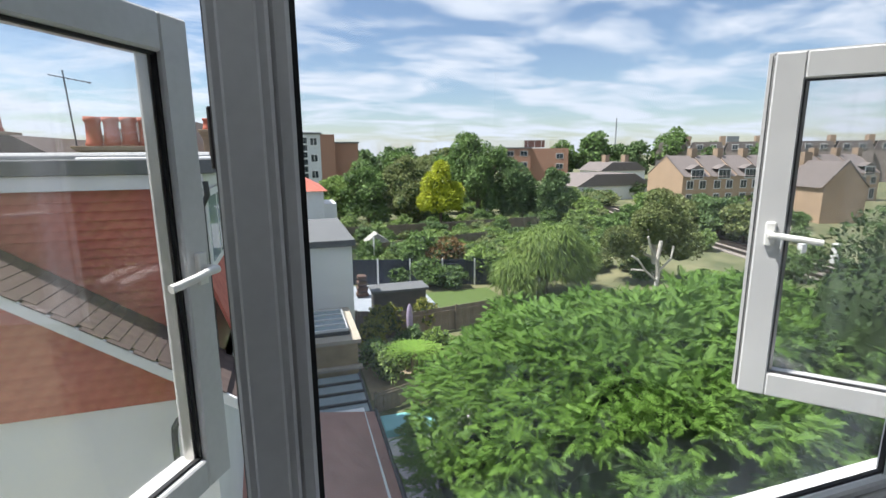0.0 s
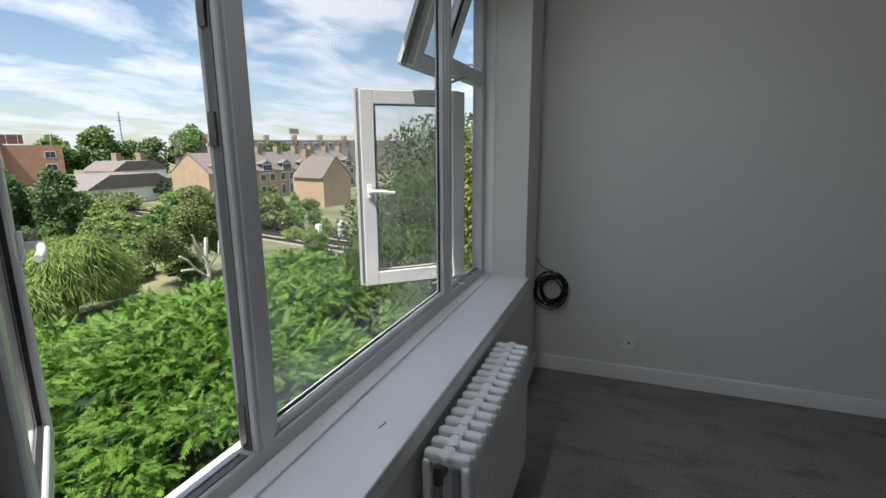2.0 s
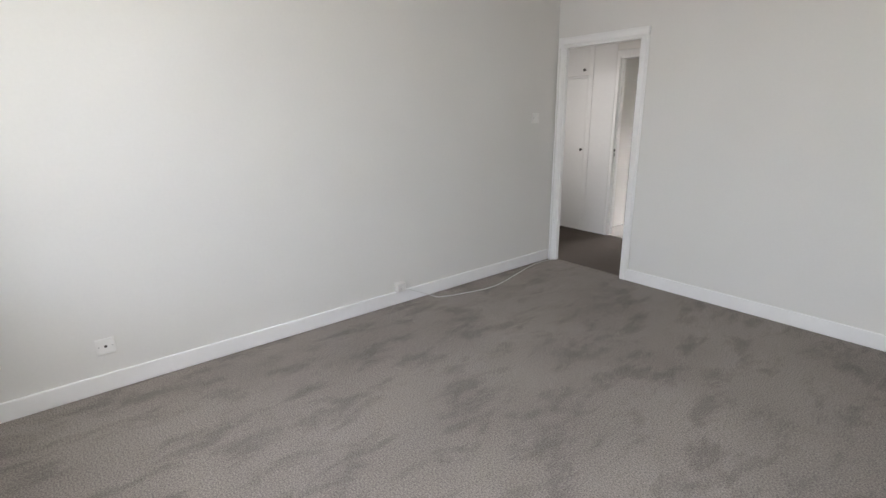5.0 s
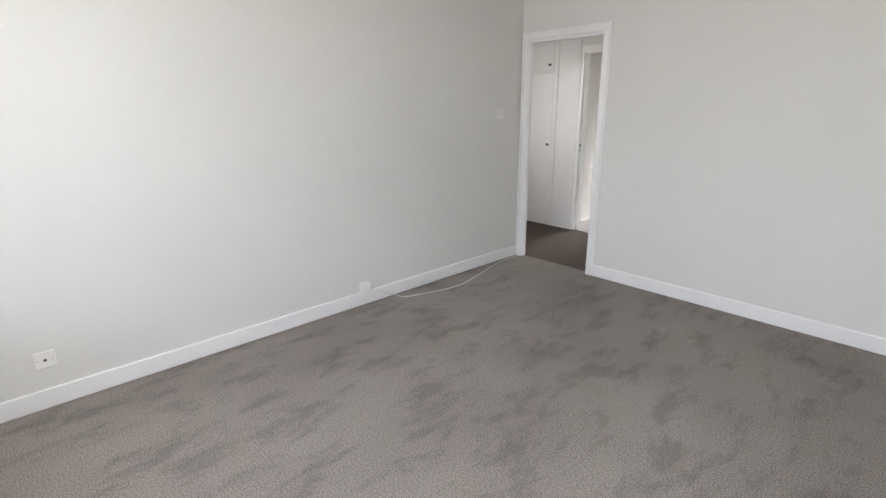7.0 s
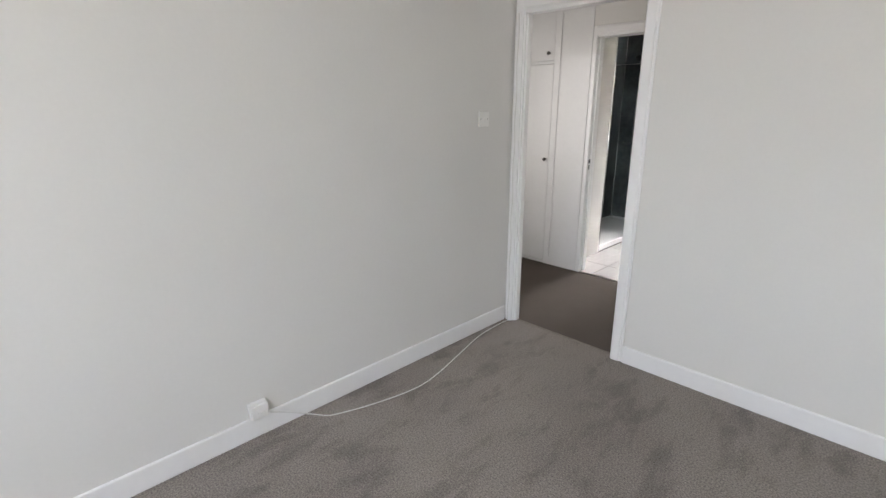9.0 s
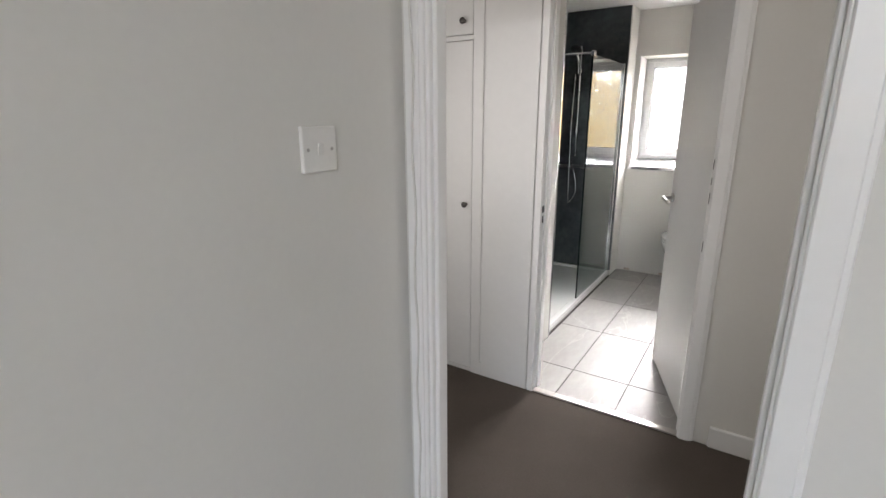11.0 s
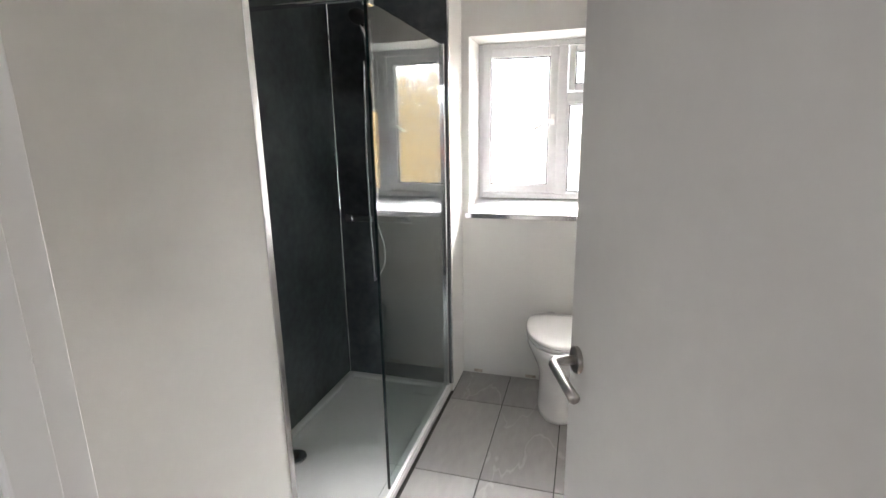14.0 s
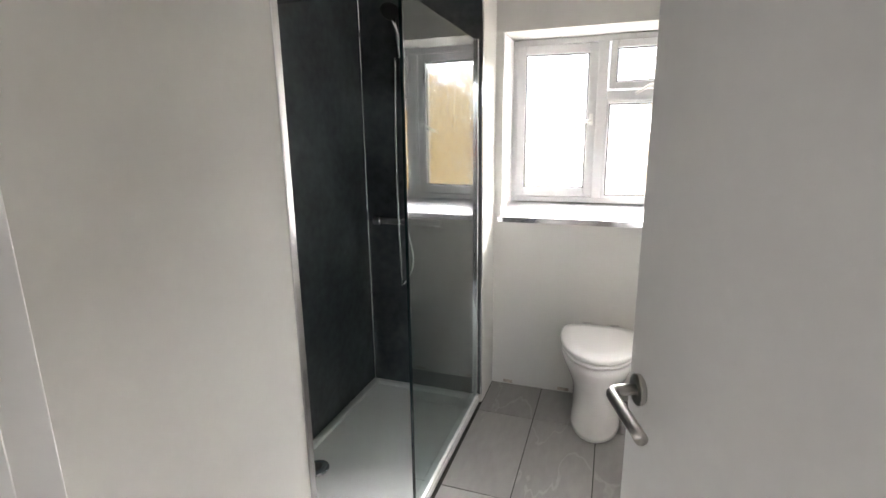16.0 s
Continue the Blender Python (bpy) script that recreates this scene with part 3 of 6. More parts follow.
ph = thing("phone_socket", (0.0, -2.425, 0.135), "small white telephone junction box on the skirting with a white cable", "junction box")
part("back_box", box(-0.012, 0.012, -0.04, 0.04, -0.035, 0.04, bevel=0.003, seg=2), PLATE, ph)
part("cover", box(-0.030, -0.0125, -0.036, 0.036, -0.03, 0.036, bevel=0.004, seg=2), PLATE, ph)
part("plug", box(-0.036, -0.0305, -0.012, 0.012, -0.018, 0.006, bevel=0.002), PLATE, ph)
pts = []
for k in range(61):
    u = k / 60
    y = -2.47 - 1.72 * u
    x = -0.025 - 0.20 * math.sin(math.pi * min(1, u * 1.05)) ** 1.3 * (0.6 + 0.4 * math.sin(4.2 * u + 0.4)) if u < 0.97 else -0.03
    z = 0.11 * max(0, 1 - u * 7) + 0.004 + 0.002 * math.sin(25 * u)
    pts.append((x, y, z))
wc = part("phone_cable", tube(pts, 0.0028, 6), WCABLE, None, "thin white telephone cable trailing along the carpet to the doorway", smooth=True, category="cable")
pts = [(-0.030 + 0.004 * math.sin(k * 1.1), YD + 0.028, 0.004 + 0.055 * k) for k in range(36)]
part("door_frame_cable", tube(pts, 0.0028, 6), WCABLE, None, "thin white cable running up the door frame", smooth=True, category="cable")

# ---- window ----
FY0, FY1, ZS, ZT = 0.270, 0.326, 0.715, 2.37
win = thing("window_1", (0, 0, 0), "wide white upvc window with two open casements and dirty seals", "window")
win["kind"] = "structure"
frame_bars = {"window_frame": [(-3.975, -3.905, ZS, ZT), (-0.405, -0.345, ZS, ZT), (-3.905, -0.405, ZS, 0.765), (-3.905, -0.405, 2.31, ZT)]}
bm = None
for b in frame_bars["window_frame"]:
    bm = box(b[0], b[1], FY0, FY1, b[2], b[3], bevel=0.004, bm=bm)
part("window_frame", bm, UPVC_OLD, win)
for x0, x1 in ((-3.035, -2.965), (-2.277, -2.212), (-0.978, -0.915)):
    bm = box(x0, x1, FY0, FY1, 0.765, 2.31, bevel=0.004)
    bm = box(x0 + 0.012, x1 - 0.012, FY0 - 0.006, FY0, 0.765, 2.31, bevel=0.003, bm=bm)
    part("mullion", bm, UPVC_OLD, win)
    bm = box(x0 - 0.003, x0, FY0 + 0.016, FY1 - 0.016, 0.765, 2.31)
    part("keep_strip", box(x1, x1 + 0.003, FY0 + 0.016, FY1 - 0.016, 0.765, 2.31, bm=bm), GRIME, win, "grimy grey locking channel")
for x0, x1 in ((-2.965, -2.277), (-0.915, -0.405)):
    part("transom", box(x0, x1, FY0, FY1, 1.785, 1.855, bevel=0.004), UPVC_OLD, win)
for x0, x1 in ((-3.905, -3.035), (-2.212, -0.978)):
    bm = box(x0, x0 + 0.022, FY0 + 0.008, FY0 + 0.03, 0.765, 2.31, bevel=0.005)
    bm = box(x1 - 0.022, x1, FY0 + 0.008, FY0 + 0.03, 0.765, 2.31, bevel=0.005, bm=bm)
    bm = box(x0 + 0.022, x1 - 0.022, FY0 + 0.008, FY0 + 0.03, 0.765, 0.787, bevel=0.005, bm=bm)
    bm = box(x0 + 0.022, x1 - 0.022, FY0 + 0.008, FY0 + 0.03, 2.288, 2.31, bevel=0.005, bm=bm)
    part("glazing_bead", bm, UPVC_OLD, win)
    bm = box(x0 + 0.022, x0 + 0.029, FY0 + 0.028, FY0 + 0.036, 0.787, 2.288)
    bm = box(x1 - 0.029, x1 - 0.022, FY0 + 0.028, FY0 + 0.036, 0.787, 2.288, bm=bm)
    bm = box(x0 + 0.029, x1 - 0.029, FY0 + 0.028, FY0 + 0.036, 0.787, 0.794, bm=bm)
    bm = box(x0 + 0.029, x1 - 0.029, FY0 + 0.028, FY0 + 0.036, 2.281, 2.288, bm=bm)
    part("seal", bm, SEAL, win)
    p = part("pane", box(x0 + 0.01, x1 - 0.01, -0.003, 0.003, -0.77, 0.77), PANE_DIRTY, win, "dusty glass pane", loc=(0, FY0 + 0.040, 1.537))
    p.visible_shadow = False
# metal stays and grime in the open rebates
for x0, x1 in ((-2.94, -2.30), (-0.90, -0.42)):
    bm = box(x0, x1, FY0 + 0.030, FY0 + 0.048, 0.7655, 0.772, bevel=0.001)
    part("stay_track", bm, STEEL, win, "worn steel friction stay track")
    bm = box(x0, x1, FY0 + 0.010, FY0 + 0.026, 0.7655, 0.769)
    part("rebate_dirt", bm, GRIME, win, "dirty rebate strip")
for x in (-2.280,):
    for z, h in ((0.83, 0.11), (1.50, 0.07), (1.72, 0.05), (2.10, 0.11)):
        part("keep", box(x - 0.005, x, FY0 + 0.022, FY0 + 0.044, z - h / 2, z + h / 2, bevel=0.002), PEWTER, win, "dull dark metal lock keep")


def sash(parent, m, w, h, side, name="casement", handle=True):
    """An opened sash. side +1: it runs from its hinge edge along +x; inside face towards -y."""
    th = new(name)
    th.parent = parent
    th.matrix_local = m
    X = lambda a, b: tuple(sorted((side * a, side * b)))
    t, f = 0.035, 0.072
    bm = None
    for (a, b), z0, z1 in (((0, f), 0, h), ((w - f, w), 0, h), ((f, w - f), 0, f), ((f, w - f), h - f, h)):
        bm = box(*X(a, b), -t, t, z0, z1, bevel=0.004, bm=bm)
    for (a, b), z0, z1 in (((-0.014, 0.0), 0, h), ((w, w + 0.012), -0.01, h + 0.01), ((0, w), -0.012, 0), ((0, w), h, h + 0.012)):
        bm = box(*X(a, b), t - 0.006, t + 0.014, z0, z1, bm=bm)
    part("sash_frame", bm, UPVC_OLD, th)
    g = f
    bm = box(*X(g, g + 0.006), -0.022, -0.012, g, h - g)
    bm = box(*X(w - g - 0.006, w - g), -0.022, -0.012, g, h - g, bm=bm)
    bm = box(*X(g + 0.006, w - g - 0.006), -0.022, -0.012, g, g + 0.006, bm=bm)
    bm = box(*X(g + 0.006, w - g - 0.006), -0.022, -0.012, h - g - 0.006, h - g, bm=bm)
    part("seal", bm, SEAL, th, "black rubber glazing seal")
    bm = box(*X(-0.0025, 0.0), -0.026, 0.012, 0.01, h - 0.01)
    bm = box(*X(w, w + 0.0025), -0.026, 0.012, 0.01, h - 0.01, bm=bm)
    bm = box(*X(0.0, w), -0.024, 0.010, -0.0025, 0.0, bm=bm)
    part("lock_channel", bm, GRIME, th, "grimy grey lock channel")
    bm = box(*X(-0.006, -0.0026), 0.004, 0.028, 0, h)
    bm = box(*X(w + 0.0026, w + 0.005), 0.008, 0.018, 0, h, bm=bm)
    bm = box(*X(0.0, w), 0.008, 0.018, h + 0.0, h + 0.004, bm=bm)
    part("rubber_seal", bm, SEAL, th, "black rubber edge seal")
    bm = box(*X(g - 0.002, g + 0.014), -0.012, 0.012, g, h - g)
    bm = box(*X(w - g - 0.014, w - g + 0.002), -0.012, 0.012, g, h - g, bm=bm)
    part("spacer_bar", bm, STEEL, th, "grey metal spacer in the double glazing")
    for y in (-0.014, 0.012):
        p = part("pane", box(*X(g - 0.01, w - g + 0.01), y, y + 0.003, g - 0.01, h - g + 0.01), PANE, th)
        p.visible_shadow = False
    if handle:
        x, z = side * (w - 0.036), h / 2
        bm = box(x - 0.013, x + 0.013, -t - 0.012, -t, z - 0.035, z + 0.035, bevel=0.004, seg=2)
        bm = cyl((x, -t - 0.010, z), (x, -t - 0.040, z), 0.010, n=14, bm=bm)
        pts = [(x + side * 0.006, -t - 0.040, z), (x - side * 0.02, -t - 0.042, z), (x - side * 0.06, -t - 0.045, z - 0.004), (x - side * 0.105, -t - 0.040, z - 0.010), (x - side * 0.120, -t - 0.037, z - 0.012)]
        bm = tube(pts, 0.009, 12, bm=bm)
        part("handle", bm, PLATE, th, "white cockspur window handle turned open", smooth=False)
    return th


sash(win, pose(-2.705, 0.364, 0.742, 0, 0, 58.5), 0.57, 1.004, 1)
sash(win, pose(-0.483, 0.362, 0.742, 0, 0, -47.2), 0.57, 1.004, -1)
sash(win, Matrix.Translation((-0.630, 0.335, 2.31)) @ pose(0, 0, 0, 21, 0, 0) @ pose(-0.225, 0, -0.50), 0.45, 0.50, 1, "fanlight", False)
sash(win, pose(-2.95, 0.33, 1.845), 0.64, 0.47, 1, "fanlight", False)
bm = tube([(-0.63, 0.25, 1.86), (-0.60, 0.33, 1.87), (-0.58, 0.44, 1.85)], 0.006, 8)
part("fanlight_stay", bm, PLATE, win, "white fanlight stay")
for p0, p1 in (((-2.80, 0.24, 0.775), (-2.56, 0.52, 0.735)), ((-0.80, 0.24, 0.775), (-0.60, 0.47, 0.735)), ((-0.50, 0.24, 0.775), (-0.70, 0.46, 0.735)), ((-0.80, 0.24, 1.78), (-0.60, 0.47, 1.765))):
    part("stay_arm", tube([p0, p1], 0.006, 6), STEEL, win, "steel friction stay arm")
structure("sill_outside", box(-3.98, -0.34, 0.3265, 0.42, 0.66, 0.706, bevel=0.004), UPVC, "grey-white outside sill")
structure("sill_window", box(-3.98, -0.34, -0.004, 0.2695, 0.685, 0.713, bevel=0.003), SILLM, "deep white gloss painted window board")
structure("trim_sill_bead", box(-3.98, -0.34, 0.215, 0.2695, 0.7131, 0.722, bevel=0.003), SILLM, "white cover strip along the window frame")
bm = box(-0.3455, -0.3401, 0.215, 0.2695, 0.722, 2.379, bevel=0.002)
structure("trim_reveal", bm, GLOSS, "white trim up the window reveal")
structure("trim_sill_front", box(-3.98, -0.34, 0.001, 0.0195, 0.640, 0.684), GLOSS, "white apron under the window board")
part("loose_pin", tube([(-2.02, 0.09, 0.7145), (-1.99, 0.085, 0.7145), (-1.985, 0.088, 0.7145)], 0.0012, 6), PEWTER, None, "tiny dark bent pin lying on the window board", category="pin")

# ---- column radiator ----
rad = thing("radiator", (-1.12, -0.082, 0), "white enamelled column radiator below the window board", "radiator")
for k in range(15):
    x = -0.03 - 0.057 * k
    bm = box(x - 0.017, x + 0.017, -0.072, 0.070, 0.592, 0.636, bevel=0.0145, seg=3)
    bm = box(x - 0.026, x + 0.026, -0.072, -0.044, 0.085, 0.612, bevel=0.010, seg=2, bm=bm)
    bm = box(x - 0.026, x + 0.026, 0.044, 0.070, 0.085, 0.612, bevel=0.010, seg=2, bm=bm)
    bm = cyl((x, 0, 0.09), (x, 0, 0.60), 0.014, n=10, bm=bm)
    bm = box(x - 0.0285, x + 0.0285, -0.019, 0.019, 0.598, 0.640, bevel=0.012, seg=2, bm=bm)
    bm = box(x - 0.0285, x + 0.0285, -0.025, 0.025, 0.085, 0.125, bevel=0.010, seg=2, bm=bm)
    part("section", bm, RADM, rad)
for x in (-0.03, -0.81):
    part("foot", box(x - 0.012, x + 0.012, -0.05, 0.05, 0.0, 0.095, bevel=0.004), RADM, rad)
bm = cyl((-0.855, 0, 0.600), (-0.90, 0, 0.600), 0.012, n=12)
bm = cyl((-0.90, 0, 0.585), (-0.90, 0, 0.64), 0.014, n=14, bevel=0.003, bm=bm)
part("valve", bm, PEWTER, rad, "dark air valve")

# ---- coil of cable ----
pts = []
rnd = random.Random(4)
for loop in range(12):
    r, dy, dz, dx, tilt = rnd.uniform(0.080, 0.122), rnd.uniform(-0.022, 0.022), rnd.uniform(-0.026, 0.016), -0.008 - 0.0035 * loop, rnd.uniform(-0.2, 0.2)
    for k in range(18):
        a = k / 18 * 2 * math.pi
        pts.append((dx - 0.0045 * k / 18 + rnd.uniform(-0.001, 0.001), dy + r * 0.90 * math.sin(a) + tilt * r * math.cos(a), dz + r * (1.0 + tilt * 0.4) * math.cos(a)))
coil = thing("cable_coil", (0.010, -0.090, 0.562), "coil of thin black cable hanging on the wall in the corner", "cable")
part("coiled_cable", tube(pts, 0.0040, 6), CABLE, coil, smooth=True)
part("loose_end", tube([(-0.01, 0.00, 0.118), (-0.014, 0.045, 0.128), (-0.012, 0.085, 0.160), (-0.006, 0.100, 0.195)], 0.0032, 6), CABLE, coil, smooth=True)


# ---- bathroom ----
th = thing("shower_panelling", (0, 0, 0), "dark slate-grey waterproof wall panels with thin silver trims", "wall panel")
th["kind"] = "structure"
part("panel", box(SX, SX + 0.0115, PY, -6.1, 0.05, CB - 0.002), SLATE, th)
part("panel", box(NX + 0.002, SX, PY - 0.0115, PY, 0.05, CB - 0.002), SLATE, th)
part("panel", box(NX + 0.004, SX, -6.1115, -6.1005, 0.05, CB - 0.002), SLATE, th)
part("corner_trim", box(SX - 0.012, SX, PY, PY + 0.012, 0.05, CB - 0.002, bevel=0.003), CHROME, th, "silver corner trim")
part("edge_trim", box(NX - 0.003, NX + 0.006, -6.117, -6.096, 0.0, CB - 0.002, bevel=0.002), CHROME, th, "silver edge trim")
part("edge_trim", box(NX - 0.002, NX + 0.006, PY - 0.012, PY + 0.004, 0.05, CB - 0.002, bevel=0.002), CHROME, th, "silver edge trim")

tray = thing("shower_tray", (0, 0, 0), "long white low-profile shower tray with a raised rim", "shower tray")
x0, x1, y0, y1 = NX + 0.012, SX, PY, -6.112
bm = box(x0, x1, y0, y1, 0.0, 0.030, bevel=0.003)
for b in ((x0, x0 + 0.045, y0, y1), (x1 - 0.035, x1, y0, y1), (x0 + 0.045, x1 - 0.035, y0, y0 + 0.035), (x0 + 0.045, x1 - 0.035, y1 - 0.035, y1)):
    bm = box(*b, 0.0302, 0.052, bevel=0.008, seg=3, bm=bm)
part("tray_body", bm, TRAYM, tray)
drain = thing("shower_waste", (0.845, -6.828, 0.0305), "round chrome shower waste cover in the tray", "drain")
part("rim", lathe([(0.045, 0.0), (0.056, 0.0), (0.056, 0.004), (0.050, 0.008), (0.03, 0.010), (0.002, 0.010)], 32), CHROME, drain, smooth=True)
part("cap", lathe([(0.014, 0.0102), (0.026, 0.0102), (0.026, 0.013), (0.014, 0.014), (0.002, 0.013)], 24), PEWTER, drain, "dark centre cap")

scr = thing("shower_screen", (0, 0, 0), "frameless glass shower screen with a chrome wall profile and brace bar", "shower screen")
p = part("glass", box(0.352, 0.360, PY + 0.03, -6.73, 0.056, 1.80, bevel=0.001), SCREEN, scr, "slightly green tinted glass sheet")
p.visible_shadow = False
part("glass_edge", box(0.3510, 0.3610, -6.7298, -6.7260, 0.056, 1.80), SCREEN_EDGE, scr, "dark polished glass edge")
part("wall_profile", box(0.342, 0.370, PY + 0.001, PY + 0.034, 0.053, 1.805, bevel=0.003), CHROME, scr, "chrome wall profile")
bm = cyl((0.356, -6.745, 1.808), (SX, -6.745, 1.808), 0.008, n=12)
bm = box(0.343, 0.369, -6.763, -6.727, 1.785, 1.822, bevel=0.003, bm=bm)
part("brace_bar", bm, CHROME, scr, "chrome brace bar")

shw = thing("shower_mixer", (0.70, PY, -0.06), "chrome bar mixer shower with riser rail, hand shower and hose", "shower")
part("riser_rail", tube([(0, 0.05, 1.12), (0, 0.05, 2.02)], 0.009, 12), CHROME, shw, smooth=True)
for z in (1.33, 1.98):
    part("rail_bracket", box(-0.012, 0.012, 0.0, 0.06, z - 0.012, z + 0.012, bevel=0.004, seg=2), CHROME, shw)
part("slider", box(-0.02, 0.02, 0.035, 0.075, 1.80, 1.84, bevel=0.006, seg=2), CHROME, shw)
bm = cyl((-0.14, 0.055, 1.03), (0.14, 0.055, 1.03), 0.020, n=20)
bm = cyl((-0.08, 0.0, 1.03), (-0.08, 0.055, 1.03), 0.016, n=14, bm=bm)
bm = cyl((0.08, 0.0, 1.03), (0.08, 0.055, 1.03), 0.016, n=14, bm=bm)
part("mixer_bar", bm, CHROME, shw)
for s in (-1, 1):
    part("valve_knob", cyl((s * 0.142, 0.055, 1.03), (s * 0.185, 0.055, 1.03), 0.025, n=20, bevel=0.004), CHROME, shw)
hs = part("hand_shower", tube([(0.005, 0.075, 1.80), (0.01, 0.09, 1.90), (0.02, 0.115, 1.965)], 0.012, 12), CHROME, shw, smooth=True)
bm = lathe([(0.004, -0.012), (0.03, -0.012), (0.045, -0.004), (0.047, 0.004), (0.042, 0.010), (0.003, 0.013)], 24)
bmesh.ops.transform(bm, matrix=pose(0.022, 0.135, 1.985, 38), verts=bm.verts[:])
part("spray_head", bm, SEAL, shw, "black-faced spray head", smooth=True)
pts = []
for k in range(41):
    u = k / 40
    if u < 0.6:
        v = u / 0.6
        pts.append((0.03 + 0.012 * math.sin(v * math.pi), 0.075, 1.80 - 1.10 * v))
    else:
        v = (u - 0.6) / 0.4
        pts.append((0.03 - 0.05 * math.sin(v * math.pi) - 0.02 * v, 0.075 - 0.02 * v, 0.70 - 0.03 * math.sin(v * math.pi) + 0.31 * v))
part("hose", tube(pts, 0.006, 8), CHROME, shw, "chrome flexible hose", smooth=True)

# bathroom window
bwn = thing("window_2", (0, 0, 0), "white upvc bathroom window with textured obscure glass", "window")
bwn["kind"] = "structure"
GY0, GY1 = -8.15, -8.09
OBS = bpy.data.materials.new("obscure_glass")
OBS.use_nodes = True
n, l = OBS.node_tree.nodes, OBS.node_tree.links
b = n["Principled BSDF"]
b.inputs["Transmission Weight"].default_value, b.inputs["Roughness"].default_value, b.inputs["IOR"].default_value = 1.0, 0.22, 1.25
b.inputs["Base Color"].default_value = (0.98, 0.98, 0.97, 1)
co, mp, v1, bp = n.new("ShaderNodeTexCoord"), n.new("ShaderNodeMapping"), n.new("ShaderNodeTexNoise"), n.new("ShaderNodeBump")
mp.inputs["Scale"].default_value = (1.0, 1.0, 0.28)
v1.inputs["Scale"].default_value, v1.inputs["Detail"].default_value, v1.inputs["Distortion"].default_value = 42, 3, 1.4
bp.inputs["Strength"].default_value, bp.inputs["Distance"].default_value = 1.0, 0.012
l.new(co.outputs["Object"], mp.inputs[0]); l.new(mp.outputs[0], v1.inputs["Vector"])
l.new(v1.outputs["Fac"], bp.inputs["Height"]); l.new(bp.outputs[0], b.inputs["Normal"])

bm = box(-0.716, -0.645, GY0, GY1, 1.0205, 1.878, bevel=0.004)
bm = box(0.264, 0.2885, GY0, GY1, 1.0205, 1.878, bevel=0.004, bm=bm)
bm = box(-0.645, 0.264, GY0, GY1, 1.0205, 1.049, bevel=0.004, bm=bm)
bm = box(-0.645, 0.264, GY0, GY1, 1.848, 1.878, bevel=0.004, bm=bm)
part("window_frame", bm, UPVC_OLD, bwn)
part("mullion", box(-0.204, -0.152, GY0, GY1, 1.049, 1.852, bevel=0.004), UPVC_OLD, bwn)
part("transom", box(-0.645, -0.204, GY0, GY1, 1.553, 1.606, bevel=0.004), UPVC_OLD, bwn)


def bath_light(x0, x1, z0, z1, name, m=Matrix(), f=0.042, handle=None):
    s = new(name)
    s.parent = bwn
    s.matrix_local = m
    bm = None
    for b in ((x0, x0 + f, z0, z1), (x1 - f, x1, z0, z1), (x0 + f, x1 - f, z0, z0 + f), (x0 + f, x1 - f, z1 - f, z1)):
        bm = box(b[0], b[1], -0.03, 0.028, b[2], b[3], bevel=0.004, bm=bm)
    part("sash_frame", bm, UPVC_OLD, s)
    bm = None
    g = f
    for b in ((x0 + g, x0 + g + 0.006, z0 + g, z1 - g), (x1 - g - 0.006, x1 - g, z0 + g, z1 - g), (x0 + g, x1 - g, z0 + g, z0 + g + 0.006), (x0 + g, x1 - g, z1 - g - 0.006, z1 - g)):
        bm = box(b[0], b[1], 0.006, 0.014, b[2], b[3], bm=bm)
    part("seal", bm, SEAL, s)
    p = part("pane", box(x0 + g - 0.01, x1 - g + 0.01, -0.003, 0.003, z0 + g - 0.01, z1 - g + 0.01), OBS, s, "textured obscure glass")
    p.visible_shadow = False
    if handle:
        hx, hz = handle
        bm = box(hx - 0.010, hx + 0.010, 0.028, 0.04, hz - 0.03, hz + 0.03, bevel=0.003)
        bm = tube([(hx, 0.05, hz), (hx + 0.04, 0.062, hz - 0.015), (hx + 0.10, 0.058, hz - 0.05)], 0.008, 10, bm=bm)
        part("handle", bm, PLATE, s, "white window handle")


bath_light(0.0, 0.420, 0.0, 0.795, "casement", pose(-0.154, -8.098, 1.053, 0, 0, 0) @ pose(0.420, 0, 0, 0, 0, 6) @ pose(-0.420, 0, 0), f=0.047, handle=(0.025, 0.41))
bath_light(-0.642, -0.208, 1.610, 1.846, "fanlight", pose(0, -8.102, 0), f=0.036, handle=(-0.44, 1.632))
bath_light(-0.646, -0.203, 1.047, 1.555, "fixed_light", pose(0, -8.122, 0), f=0.014)
bm = prism([(GY1 - 0.06, 1.0), (GY1 - 0.06, 1.020), (-7.835, 0.967), (-7.835, 0.946)], -0.72, 0.295, axis="x")
structure("sill_bath", bm, SILLM, "white bathroom window board sloping gently to the room")
structure("trim_sill_bath", box(-0.72, 0.310, -7.8345, -7.830, 0.938, 0.965, bevel=0.001), CHROME, "silver edge strip of the bathroom window board")
structure("trim_bath_reveal", box(0.289, 0.2951, GY1, -7.851, 1.022, 1.879, bevel=0.001), GLOSS, "white reveal trim")
catch = thing("window_catch", (-0.19, -7.93, 0.992), "small bent metal window catch lying on the bathroom window board", "catch")
part("catch", tube([(-0.02, 0, 0), (0.0, 0.004, 0.006), (0.022, -0.006, 0.002)], 0.004, 8), STEEL, catch)

# toilet
wc = thing("toilet", (-0.246, BY, 0), "white back-to-wall ceramic toilet with its lid closed", "toilet")


